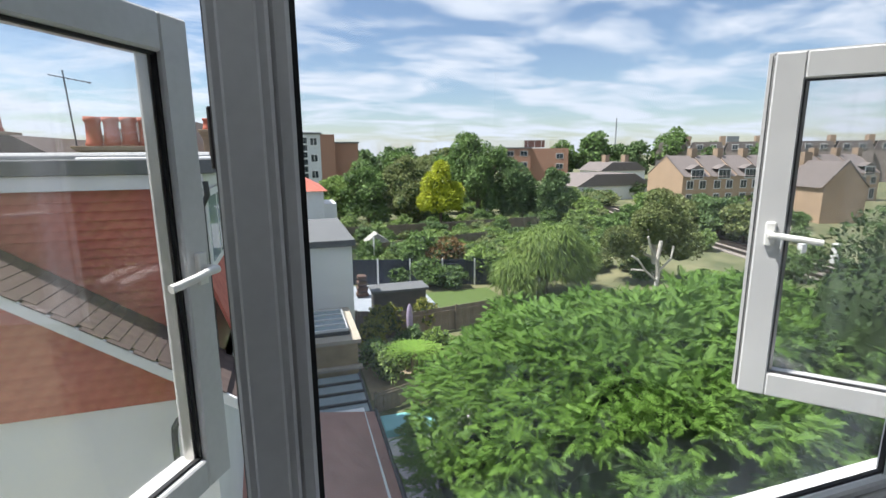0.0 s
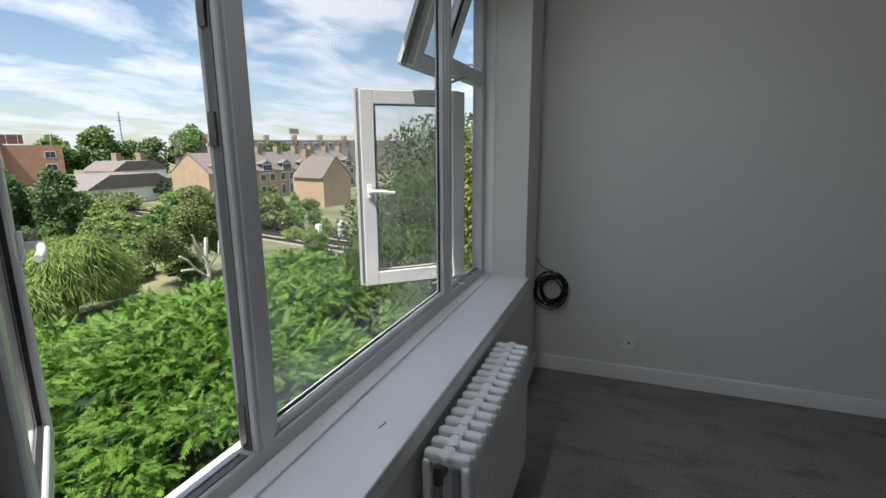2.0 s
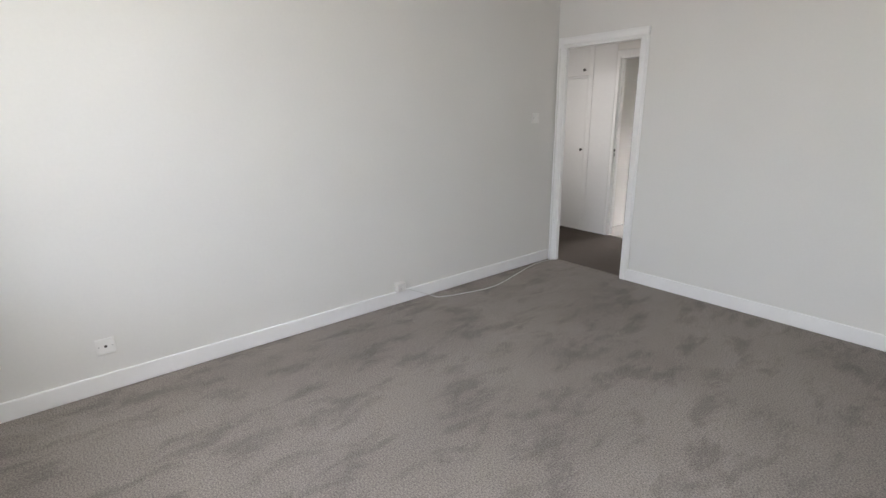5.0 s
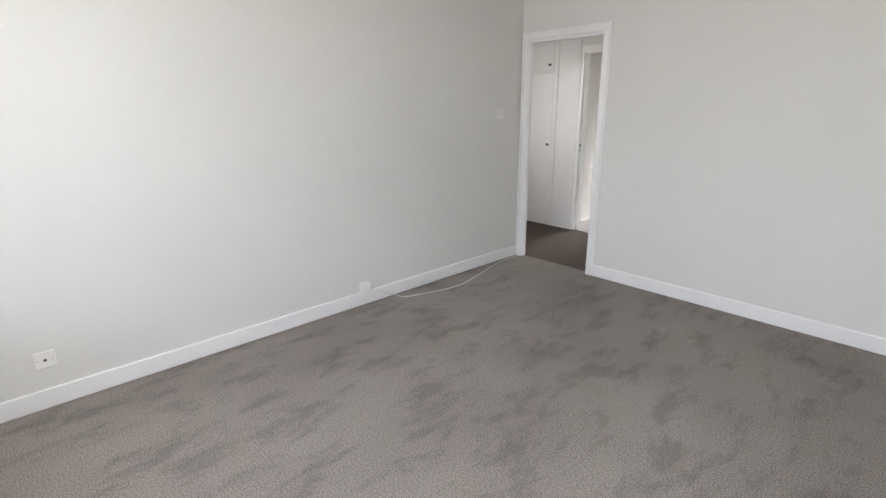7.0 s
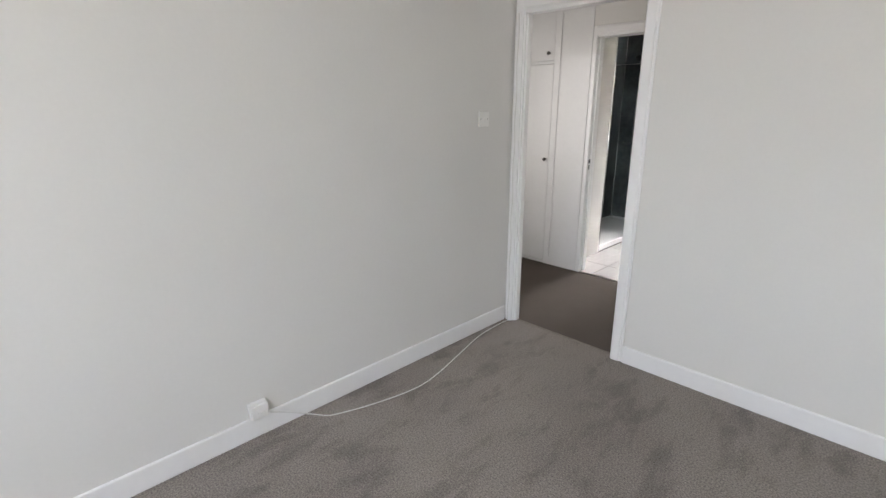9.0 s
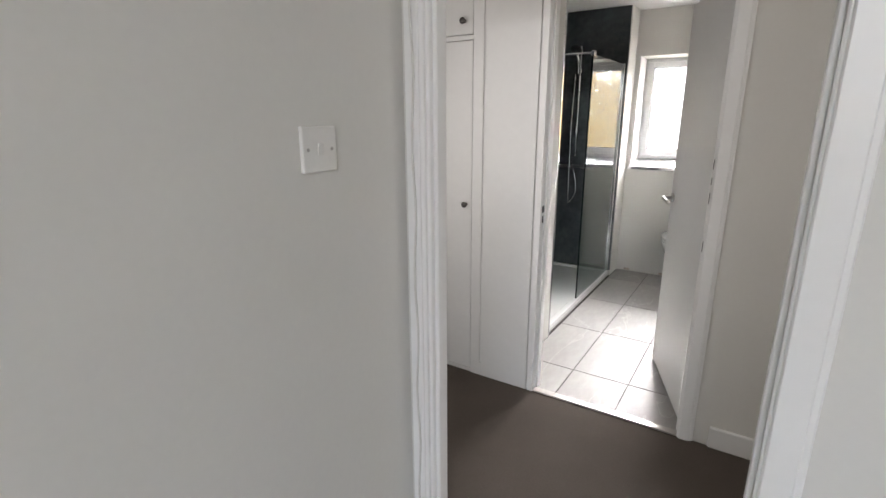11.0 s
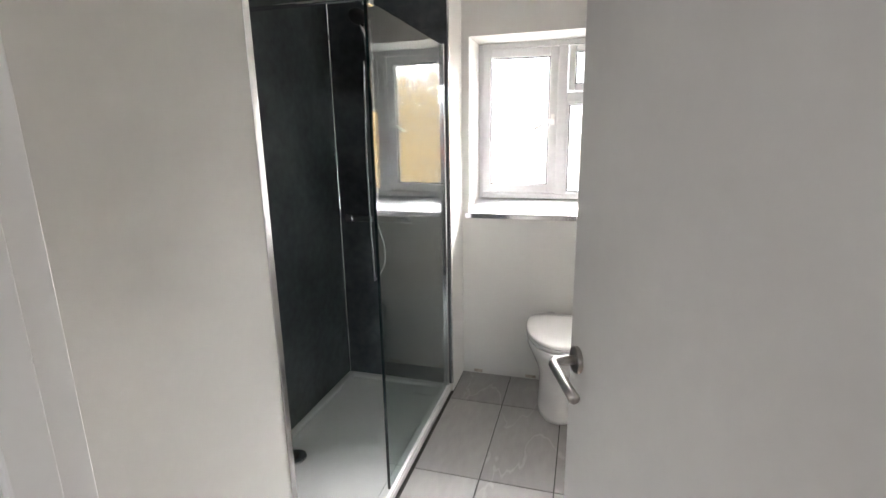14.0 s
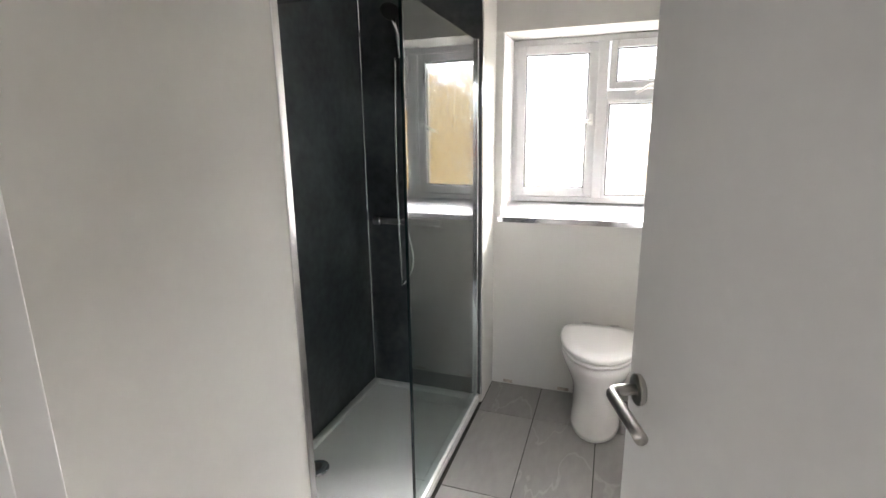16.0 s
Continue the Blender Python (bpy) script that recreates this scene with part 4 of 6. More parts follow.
def ring(w, front, back, z, n=40):
    """A D-shaped outline: round in front, square towards the wall."""
    out = []
    for k in range(n):
        a = 2 * math.pi * k / n
        x, y = math.sin(a), math.cos(a)
        if y >= 0:
            out.append((w * x, front * y, z))
        else:
            e = 0.55
            out.append((w * math.copysign(abs(x) ** e, x), -back * abs(y) ** e, z))
    return out


def loft(sections, cy, bm=None):
    bm2 = bmesh.new()
    rings = [[bm2.verts.new((x, y + cy, z)) for x, y, z in s] for s in sections]
    for a, b in zip(rings, rings[1:]):
        for k in range(len(a)):
            bm2.faces.new((a[k], b[k], b[(k + 1) % len(a)], a[(k + 1) % len(a)]))
    bm2.faces.new(rings[0]); bm2.faces.new(rings[-1][::-1])
    bmesh.ops.recalc_face_normals(bm2, faces=bm2.faces[:])
    return merge(bm, bm2)


bm = loft([ring(0.118, 0.215, 0.22, 0.0), ring(0.116, 0.212, 0.22, 0.02), ring(0.112, 0.202, 0.22, 0.10), ring(0.112, 0.200, 0.22, 0.20), ring(0.124, 0.220, 0.22, 0.245),
           ring(0.152, 0.262, 0.22, 0.315), ring(0.172, 0.288, 0.22, 0.36), ring(0.177, 0.293, 0.22, 0.392), ring(0.172, 0.288, 0.22, 0.398)], 0.222)
part("pan", bm, CERAM, wc, smooth=True)
bm = loft([ring(0.176, 0.286, 0.125, 0.402), ring(0.180, 0.291, 0.13, 0.408), ring(0.180, 0.291, 0.13, 0.416), ring(0.176, 0.287, 0.126, 0.420)], 0.222)
part("seat", bm, CERAM, wc, smooth=True)
bm = loft([ring(0.178, 0.289, 0.128, 0.4225), ring(0.183, 0.295, 0.134, 0.428), ring(0.183, 0.295, 0.134, 0.438), ring(0.174, 0.284, 0.126, 0.446), ring(0.12, 0.21, 0.08, 0.450), ring(0.03, 0.05, 0.03, 0.452)], 0.222)
part("lid", bm, CERAM, wc, smooth=True)
for s in (-1, 1):
    part("lid_hinge", cyl((s * 0.07 - 0.02, 0.045, 0.425), (s * 0.07 + 0.02, 0.045, 0.425), 0.011, n=12), CHROME, wc)

# basin on the west wall
bs = thing("basin", (BX, -6.75, 0.80), "white ceramic wall basin with a rounded front", "basin")
def oval(a, b, z, n=36):
    return [(max(0.0, 0.20 + a * math.cos(2 * math.pi * k / n)), b * math.sin(2 * math.pi * k / n), z) for k in range(n)]
bm2 = bmesh.new()
secs = [oval(0.10, 0.10, -0.20), oval(0.15, 0.16, -0.16), oval(0.22, 0.24, -0.06), oval(0.245, 0.27, 0.0), oval(0.250, 0.275, 0.012), oval(0.235, 0.26, 0.016), oval(0.20, 0.22, 0.0), oval(0.17, 0.18, -0.07), oval(0.05, 0.05, -0.12)]
rings = [[bm2.verts.new(p) for p in s] for s in secs]
for a, b in zip(rings, rings[1:]):
    for k in range(len(a)):
        bm2.faces.new((a[k], a[(k + 1) % len(a)], b[(k + 1) % len(a)], b[k]))
bm2.faces.new(rings[0][::-1]); bm2.faces.new(rings[-1])
bmesh.ops.remove_doubles(bm2, verts=bm2.verts[:], dist=1e-5)
part("bowl", bm2, CERAM, bs, smooth=True)
bm = cyl((0.07, 0, -0.005), (0.07, 0, 0.10), 0.016, n=16)
bm = tube([(0.07, 0, 0.09), (0.12, 0, 0.11), (0.17, 0, 0.09)], 0.011, 12, bm=bm)
part("tap", bm, CHROME, bs, "chrome basin tap")
part("pedestal", loft([[(0.09 + 0.08 * math.cos(t), 0.08 * math.sin(t), -0.80) for t in [2 * math.pi * k / 24 for k in range(24)]], [(0.09 + 0.07 * math.cos(t), 0.07 * math.sin(t), -0.30) for t in [2 * math.pi * k / 24 for k in range(24)]], [(0.11 + 0.10 * math.cos(t), 0.10 * math.sin(t), -0.16) for t in [2 * math.pi * k / 24 for k in range(24)]]], 0), CERAM, bs, "slim ceramic pedestal", smooth=True)

# unfinished plaster at the foot of the wall
PUTTY = mat("filler_smear", (0.50, 0.44, 0.38), 0.9, 0.3, 30, 0.3, 90)
for x, w in ((0.24, 0.05), (-0.07, 0.06)):
    part("trim_filler", box(x - w / 2, x + w / 2, BY, BY + 0.003, 0.004, 0.022, bevel=0.001), PUTTY, None, "rough filler patch at the foot of the wall", kind="structure")
# yard wall outside the bathroom
BRICK_Y = mat("yellow_stock_brick", (0.42, 0.29, 0.13), 0.9, 0.3, 6, 0.6, 40, tint=(0.50, 0.37, 0.20), dist=0.01)


# ---- outdoors ----
G = -7.0
GRASS = mat("ground_green", (0.075, 0.12, 0.035), 0.95, 0.45, 0.35, 0.5, 12, tint=(0.16, 0.15, 0.08))
PAVE = mat("paving", (0.50, 0.48, 0.44), 0.85, 0.15, 1.5, 0.2, 30)
FENCE = mat("weathered_fence", (0.20, 0.165, 0.125), 0.9, 0.3, 5, 0.4, 60, per=0.15)
NAVY = mat("dark_blue_fence", (0.030, 0.035, 0.055), 0.8, 0.3, 5, 0.3, 60, per=0.1)
RENDER = mat("white_render", (0.80, 0.80, 0.79), 0.9, 0.07, 1.2, 0.5, 40, dist=0.006)
FELT = mat("grey_roof_felt", (0.13, 0.135, 0.14), 0.9, 0.15, 1.5, 0.3, 60)
FELT2 = mat("light_felt", (0.36, 0.35, 0.33), 0.9, 0.15, 1.5, 0.3, 60)
TANWALL = mat("tan_boards", (0.38, 0.29, 0.18), 0.85, 0.25, 2, 0.3, 50)
REDTILE = mat("red_clay_tile", (0.45, 0.115, 0.085), 0.85, 0.16, 6, 0.4, 70, per=0.05, tint=(0.50, 0.17, 0.12))
BROWNTILE = mat("brown_roof_tile", (0.090, 0.064, 0.057), 0.9, 0.18, 5, 0.4, 60, per=0.06)
PINKROOF = mat("brown_hip_roof", (0.40, 0.225, 0.185), 0.9, 0.16, 2.5, 0.5, 60, per=0.10)
SLATER = mat("slate_roof", (0.17, 0.145, 0.135), 0.8, 0.2, 2, 0.3, 30, per=0.1)
TERRA = mat("terracotta", (0.40, 0.12, 0.075), 0.8, 0.15, 5, 0.2, 50)
BUFF = mat("buff_brick", (0.40, 0.285, 0.19), 0.9, 0.15, 1.0, 0.3, 20, per=0.06)
REDB = mat("red_brick", (0.34, 0.19, 0.13), 0.9, 0.15, 0.8, 0.3, 20)
STOCK = mat("stock_brick", (0.30, 0.22, 0.15), 0.9, 0.2, 3, 0.5, 60)
TRIMW = mat("white_trim", (0.74, 0.74, 0.73), 0.5, 0.05, 3, 0.05, 40)
DARKT = mat("dark_trim", (0.03, 0.032, 0.035), 0.5, 0.2, 5, 0.05, 40)
WINDOW_FAR = mat("dark_window_glass", (0.03, 0.04, 0.05), 0.08, 0.2, 2, 0.0, 20)
GLASSROOF = mat("roof_glass", (0.30, 0.36, 0.38), 0.06, 0.1, 2, 0.0, 20)
BARK = mat("bark", (0.12, 0.09, 0.065), 0.95, 0.35, 5, 0.6, 30)
WBARK = mat("pale_bark", (0.50, 0.47, 0.42), 0.85, 0.3, 4, 0.4, 30)
POOL = mat("pool_blue", (0.22, 0.50, 0.50), 0.35, 0.12, 2, 0.1, 20)
LILAC = mat("lilac_fabric", (0.36, 0.30, 0.42), 0.9, 0.1, 8, 0.2, 60)

structure("ground", box(-400, 900, -60, 1400, G - 0.5, G), GRASS, "green and earthy ground of gardens and verges")
structure("yard", box(-9, 9, -22, -8.6, G - 0.4, G + 0.01), PAVE, "pale paved yard behind the bathroom")
structure("house_body", box(-9.0, 3.3, -8.2, -0.02, G, -0.21), RENDER, "white rendered storeys under the flat")
wo = box(-9, 3.3, -0.02, 0.329, G, -0.21)
structure("house_wall_west", box(-9.0, -4.41, -8.2, 0.33, -0.2, 2.9), RENDER, "white rendered outer wall")
structure("house_front", wo, RENDER, "white rendered outer wall below the window")
# out of view; the bathroom eaves are drawn far out to block the sun
structure("roof_own", box(-9.2, 3.5, -9.3, 0.6, 2.62, 2.9), FELT, "unseen grey flat roof over the flat, bathroom eaves drawn out against the sun")


# leaf templates, as arrays: vertices and faces
def quad_leaf(length, width):
    v = [(0, 0, 0), (width * 0.5, length * 0.45, width * 0.12), (0, length, 0), (-width * 0.5, length * 0.45, width * 0.12)]
    return np.array(v, float), [(0, 1, 2), (0, 2, 3)]


def frond(length, pairs, droop=0.15, width=0.36, blade=0.2):
    """A flat feathery spray: a stem with narrow leaflets either side, each again forked."""
    vs, fs = [], []

    def blade_tri(p, d, ln, w):
        p, d = Vector(p), Vector(d).normalized()
        s = Vector((-d.y, d.x, 0)) * w
        k = len(vs)
        q = p + d * ln
        vs.extend([tuple(p - s * 0.5), tuple(p + s * 0.5), (q.x, q.y, p.z - ln * 0.10)])
        fs.append((k, k + 1, k + 2))
    for i in range(pairs):
        u = (i + 0.6) / pairs
        y = u * length
        z = -droop * length * u * u
        reach = length * width * math.sin(math.pi * min(1, 0.22 + u * 0.74)) ** 0.7
        for s in (-1, 1):
            d = (s * 0.72, 0.70, -0.05)
            blade_tri((0, y, z), d, reach, reach * blade + 0.006)
            mid = (s * 0.72 * reach * 0.45, y + 0.70 * reach * 0.45, z - 0.02 * reach)
            blade_tri(mid, (s * 0.25, 0.97, 0), reach * 0.55, reach * blade * 0.8 + 0.005)
            blade_tri(mid, (s * 0.98, 0.15, 0), reach * 0.42, reach * blade * 0.7 + 0.005)
    blade_tri((0, length * 0.6, -droop * length * 0.36), (0, 1, -0.2), length * 0.45, length * 0.05)
    return np.array(vs, float), fs


def feather(length, pairs):
    """A flat arching spray of many narrow pointed leaflets on a thin stem."""
    vs, fs = [], []
    for i in range(pairs):
        u = (i + 0.4) / pairs
        y, z = length * u * 0.85, -0.20 * length * u * u
        reach = length * (0.44 - 0.24 * u)
        for s in (-1, 1):
            r = reach * (1.0 if (i + s) % 2 else 0.78)
            k = len(vs)
            vs += [(0.0, y - 0.012, z), (0.0, y + 0.030, z - 0.002), (s * r * 0.66, y + r * 0.72, z - r * 0.20)]
            fs.append((k, k + 1, k + 2))
            k = len(vs)
            vs += [(s * r * 0.26, y + r * 0.26, z), (s * r * 0.34, y + r * 0.40, z), (s * r * 0.20, y + r * 0.86, z - r * 0.14)]
            fs.append((k, k + 1, k + 2))
    k = len(vs)
    vs += [(-0.008, length * 0.6, -0.08 * length), (0.008, length * 0.6, -0.08 * length), (0.0, length * 1.1, -0.27 * length)]
    fs.append((k, k + 1, k + 2))
    return np.array(vs, float), fs


def scatter(name, template, places, dirs, ups, sizes, material, parent=None, label="", kind="stuff"):
    """One mesh of many copies of a template, each with its own place, direction (template +y), up and size."""
    tv, tf = template
    n, k = len(places), len(tv)
    y = dirs / np.linalg.norm(dirs, axis=1, keepdims=True)
    x = np.cross(y, ups); x /= np.maximum(np.linalg.norm(x, axis=1, keepdims=True), 1e-6)
    z = np.cross(x, y)
    rot = np.stack([x, y, z], 1)
    verts = (np.einsum("vi,nij->nvj", tv, rot) * sizes[:, None, None] + places[:, None]).reshape(-1, 3)
    faces = np.array(tf)
    m = faces.shape[1]
    idx = (faces[None] + (np.arange(n) * k)[:, None, None]).reshape(-1)
    me = bpy.data.meshes.new(name)
    me.vertices.add(len(verts)); me.vertices.foreach_set("co", verts.ravel())
    me.loops.add(len(idx)); me.loops.foreach_set("vertex_index", idx.astype(np.int32))
    nf = len(faces) * n
    me.polygons.add(nf)
    me.polygons.foreach_set("loop_start", np.arange(0, nf * m, m, dtype=np.int32))
    me.materials.append(material)
    me.update(calc_edges=True)
    ob = new(name, me)
    if parent:
        ob.parent = parent
    return tagged(ob, label, "", "", kind)


RNG = np.random.default_rng(7)


def unit(n):
    v = RNG.normal(size=(n, 3))
    return v / np.linalg.norm(v, axis=1, keepdims=True)


def blob_points(lobes, n, depth=0.25, top=0.0, inner=0.75):
    """Points on a union of ellipsoid lobes (centre, radii), just under their skin, outside the other lobes."""
    area = np.array([r[0] * r[1] + r[1] * r[2] + r[0] * r[2] for _, r in lobes])
    out_p, out_n = [], []
    for (c, r), share in zip(lobes, area / area.sum()):
        k = max(8, int(n * share * 1.4))
        d = unit(k)
        d[:, 2] = np.where(d[:, 2] < -0.55, -d[:, 2], d[:, 2])
        rr = 1 - depth * RNG.random(k) ** 1.5
        p = np.array(c) + d * np.array(r) * rr[:, None]
        keep = np.ones(k, bool)
        for c2, r2 in lobes:
            if c2 is c:
                continue
            keep &= (((p - np.array(c2)) / np.array(r2)) ** 2).sum(1) > inner
        nrm = d / np.array(r)
        nrm /= np.linalg.norm(nrm, axis=1, keepdims=True)
        out_p.append(p[keep]); out_n.append(nrm[keep])
    return np.concatenate(out_p), np.concatenate(out_n)


# dark lumps inside a crown: the shade between its leaves, put into colour
def core(lobes, material, parent, shrink=0.80, name="shade_core"):
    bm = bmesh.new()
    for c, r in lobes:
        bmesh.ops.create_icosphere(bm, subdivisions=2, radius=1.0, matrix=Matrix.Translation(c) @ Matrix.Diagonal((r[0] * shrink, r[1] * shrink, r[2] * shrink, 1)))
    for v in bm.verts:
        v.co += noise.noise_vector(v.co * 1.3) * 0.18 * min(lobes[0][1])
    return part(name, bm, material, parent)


def tree(x, y, base, lobes, n, leaf, dark, light, label, size=(0.8, 1.3), trunk_r=0.15, name="tree", cat="tree", droop=0.0, bark=None, limbs=True, mats=None):
    """A trunk with limbs and a crown of small leaves. lobes are (dx, dy, z, rx, ry, rz) from the tree's foot."""
    th = thing(name, (x, y, base), label, cat)
    lb = [((l[0], l[1], l[2]), (l[3], l[4], l[5])) for l in lobes]
    if limbs:
        top = max(l[2] for l in lobes)
        bm = tube([(0, 0, -0.1), (trunk_r * 0.3, 0, top * 0.35), (0, trunk_r * 0.5, top * 0.7)], trunk_r, 8)
        for c, r in lb:
            bm = tube([(0, 0, top * 0.3), (c[0] * 0.5, c[1] * 0.5, (c[2] + top * 0.3) / 2), c], trunk_r * 0.4, 6, bm=bm)
        part("trunk", bm, bark or BARK, th)
    m = mats or leaf_mat("leaves_" + name, dark, light)
    dm = SHADELEAF
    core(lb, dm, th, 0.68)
    p, nr = blob_points(lb, n, 0.45)
    k = len(p)
    d = nr * 0.8 + unit(k) * 0.9
    d[:, 2] -= droop
    scatter("crown", leaf, p, d, nr + unit(k) * 0.4, RNG.uniform(size[0], size[1], k), m, th, kind="")
    return th


# darker green stands in for the shade deep inside tree and shrub crowns
SHADELEAF = leaf_mat("crown_shade_leaves", (0.032, 0.056, 0.018), (0.070, 0.11, 0.038), trans=0.0)

# ---- the great conifer below the window ----
CON_MAT = leaf_mat("conifer_spray", (0.020, 0.062, 0.012), (0.20, 0.355, 0.062), 0.5, 0.2, nscale=2.4, rnd=0.55)
con_lobes = [(3.1, 7.6, -3.4, 2.8, 3.0, 2.3), (5.6, 7.4, -3.1, 3.2, 3.0, 2.2), (1.7, 6.2, -4.1, 1.6, 1.7, 2.0), (3.4, 5.3, -3.6, 2.7, 2.0, 2.3),
             (6.4, 5.2, -3.3, 2.6, 2.2, 2.3), (4.4, 9.6, -3.3, 3.0, 2.4, 1.9), (8.2, 8.6, -3.0, 3.0, 2.8, 2.0), (9.2, 5.6, -3.0, 2.4, 2.4, 2.3), (1.3, 8.2, -4.8, 1.2, 1.5, 1.7)]
con = thing("conifer", (3.0, 7.0, G), "big spreading bright green conifer with feathery drooping sprays", "tree")
bm = tube([(1.0, 0.0, 0), (1.2, 0.2, 2.0), (1.3, 0.3, 4.5)], 0.28, 10)
for a in range(9):
    lx, ly, lz = con_lobes[a][:3]
    bm = tube([(1.1, 0.1, 1.2 + 0.2 * a), ((lx - 3) * 0.5 + 0.5, (ly - 7) * 0.5, (lz + 7) * 0.75), (lx - 3, ly - 7, lz + 7 - 0.2)], 0.07, 6, bm=bm)
part("trunk", bm, BARK, con)
con_lobes = [(a, b, c - (1.1 if b > 7 else 0.75), d, e, f) for a, b, c, d, e, f in con_lobes]
cl = [((a - 3.0, b - 7.0, c - G), (d, e, f)) for a, b, c, d, e, f in con_lobes]
# near-black core colour gives the shaded gaps between the sprays
core(cl, leaf_mat("conifer_shade_core", (0.010, 0.024, 0.006), (0.022, 0.045, 0.012), trans=0.0), con, 0.78)
cp, cn = blob_points(cl, 560, 0.06, inner=0.98)
tufts = []
for q, nn in zip(cp, cn):
    if q[2] < 1.3:
        continue
    w = RNG.uniform(0.34, 0.72)
    tufts.append((tuple(q + nn * RNG.uniform(-0.05, 0.30)), (w, w, w * 0.58)))
tc = np.array([t[0] for t in tufts])
tr_ = np.array([t[1] for t in tufts])
pick = RNG.integers(0, len(tufts), 34000)
sd = unit(34000)
sd[:, 2] = np.abs(sd[:, 2]) * 1.1 - 0.25
sd /= np.linalg.norm(sd, axis=1, keepdims=True)
out = tc[pick] / np.linalg.norm(tc[pick] - np.array([1.2, 0.2, 2.5]), axis=1, keepdims=True)
p = tc[pick] + sd * tr_[pick] * RNG.uniform(0.72, 1.0, 34000)[:, None]
k = len(p)
away = tc[pick] - np.array([1.2, 0.2, 2.0])
away[:, 2] *= 0.35
away /= np.linalg.norm(away, axis=1, keepdims=True)
d = sd * 0.6 + away * 0.6 + unit(k) * 0.85
d[:, 2] = d[:, 2] * 0.55 + 0.08
scatter("crown", feather(0.34, 7), p, d, sd * 0.5 + np.array([0, 0, 0.7]) + unit(k) * 0.6, RNG.uniform(0.45, 1.15, k), CON_MAT, con, "bright green feathery sprays", kind="")

LEAF_F = quad_leaf(0.30, 0.20)
LEAF_S = quad_leaf(0.22, 0.16)
# tall dark hedge to the east
HEDGE = leaf_mat("hedge_leaf", (0.016, 0.040, 0.010), (0.10, 0.17, 0.045))
tree(7.2, 3.9, G, [(0, 0.2, 4.5, 1.9, 1.6, 3.4), (1.2, 0.3, 7.0, 1.5, 1.5, 2.2), (-0.5, 0.8, 5.6, 1.1, 1.2, 2.0), (2.8, 0, 6.0, 1.6, 1.4, 3.4)], 14000, quad_leaf(0.10, 0.055), None, None,
     "tall dark green evergreen tree close to the house", mats=HEDGE, trunk_r=0.2)
tree(4.6, 1.7, G, [(0, 0, 5.2, 0.75, 0.6, 3.9), (0.9, 0.1, 6.2, 0.8, 0.7, 2.9)], 7000, quad_leaf(0.09, 0.045), None, None,
     "tall yellow-green shrub close to the house", mats=leaf_mat("yellow_shrub", (0.06, 0.08, 0.02), (0.24, 0.24, 0.08)), trunk_r=0.08)

# willow and birch behind it
WIL = leaf_mat("willow_leaf", (0.09, 0.15, 0.035), (0.26, 0.36, 0.09))
tree(12.2, 25.0, G, [(0, 0, 2.4, 2.4, 2.0, 1.9), (-1.9, -0.3, 1.5, 1.6, 1.5, 1.4), (1.9, 0.3, 1.9, 1.8, 1.6, 1.5), (0.6, -0.6, 3.4, 1.2, 1.1, 1.1), (-1.0, 0.4, 2.9, 1.1, 1.0, 1.0)], 9000, quad_leaf(0.50, 0.045), None, None,
            "pale green weeping willow with hanging fronds", mats=WIL, droop=1.6)
BIR = leaf_mat("birch_leaf", (0.07, 0.10, 0.03), (0.27, 0.31, 0.12))
tree(20.5, 25.5, G, [(0, 0, 3.6, 1.5, 1.4, 1.6), (-2.0, 0.5, 2.4, 1.5, 1.3, 1.3), (1.8, -0.4, 2.3, 1.5, 1.3, 1.3), (0.4, 0.2, 5.2, 1.0, 1.0, 0.9), (-1.2, -0.5, 4.2, 0.9, 0.9, 0.7), (1.5, 0, 4.1, 1.0, 0.9, 0.7), (2.8, 0.3, 3.2, 0.8, 0.8, 0.6), (-2.9, 0, 3.2, 0.8, 0.8, 0.6)], 9000, quad_leaf(0.16, 0.10), None, None,
     "olive-green birch with pale branches", mats=BIR, bark=WBARK)
bm = tube([(0, 0, 0), (0.2, 0, 1.2), (0.0, -0.1, 2.2), (0.15, -0.1, 3.2)], 0.10, 8)
for q in (((0.1, 0, 1.0), (-0.9, -0.3, 1.7), (-1.7, -0.2, 1.8)), ((0.1, 0, 1.4), (0.8, -0.2, 2.2), (0.9, -0.2, 2.9)), ((0, 0, 2.2), (-0.6, -0.2, 2.9), (-0.8, -0.2, 3.5)), ((-0.9, -0.3, 1.7), (-1.5, -0.5, 2.3), (-1.9, -0.4, 2.6))):
    bm = tube(q, 0.055, 6, bm=bm)
DB = bm
part("bare_branches", DB, WBARK, thing("dead_branch", (16.4, 20.6, G + 0.6), "bare whitish dead branches among the bushes", "branch"))

GREENS = [((0.035, 0.065, 0.020), (0.17, 0.26, 0.08)), ((0.05, 0.09, 0.022), (0.27, 0.37, 0.10)), ((0.028, 0.055, 0.024), (0.15, 0.22, 0.085)),
          ((0.06, 0.10, 0.03), (0.32, 0.42, 0.15)), ((0.05, 0.07, 0.025), (0.24, 0.27, 0.11))]
GM = [leaf_mat("garden_leaf", tuple(1.35 * c for c in a), tuple(1.4 * c for c in b)) for a, b in GREENS]


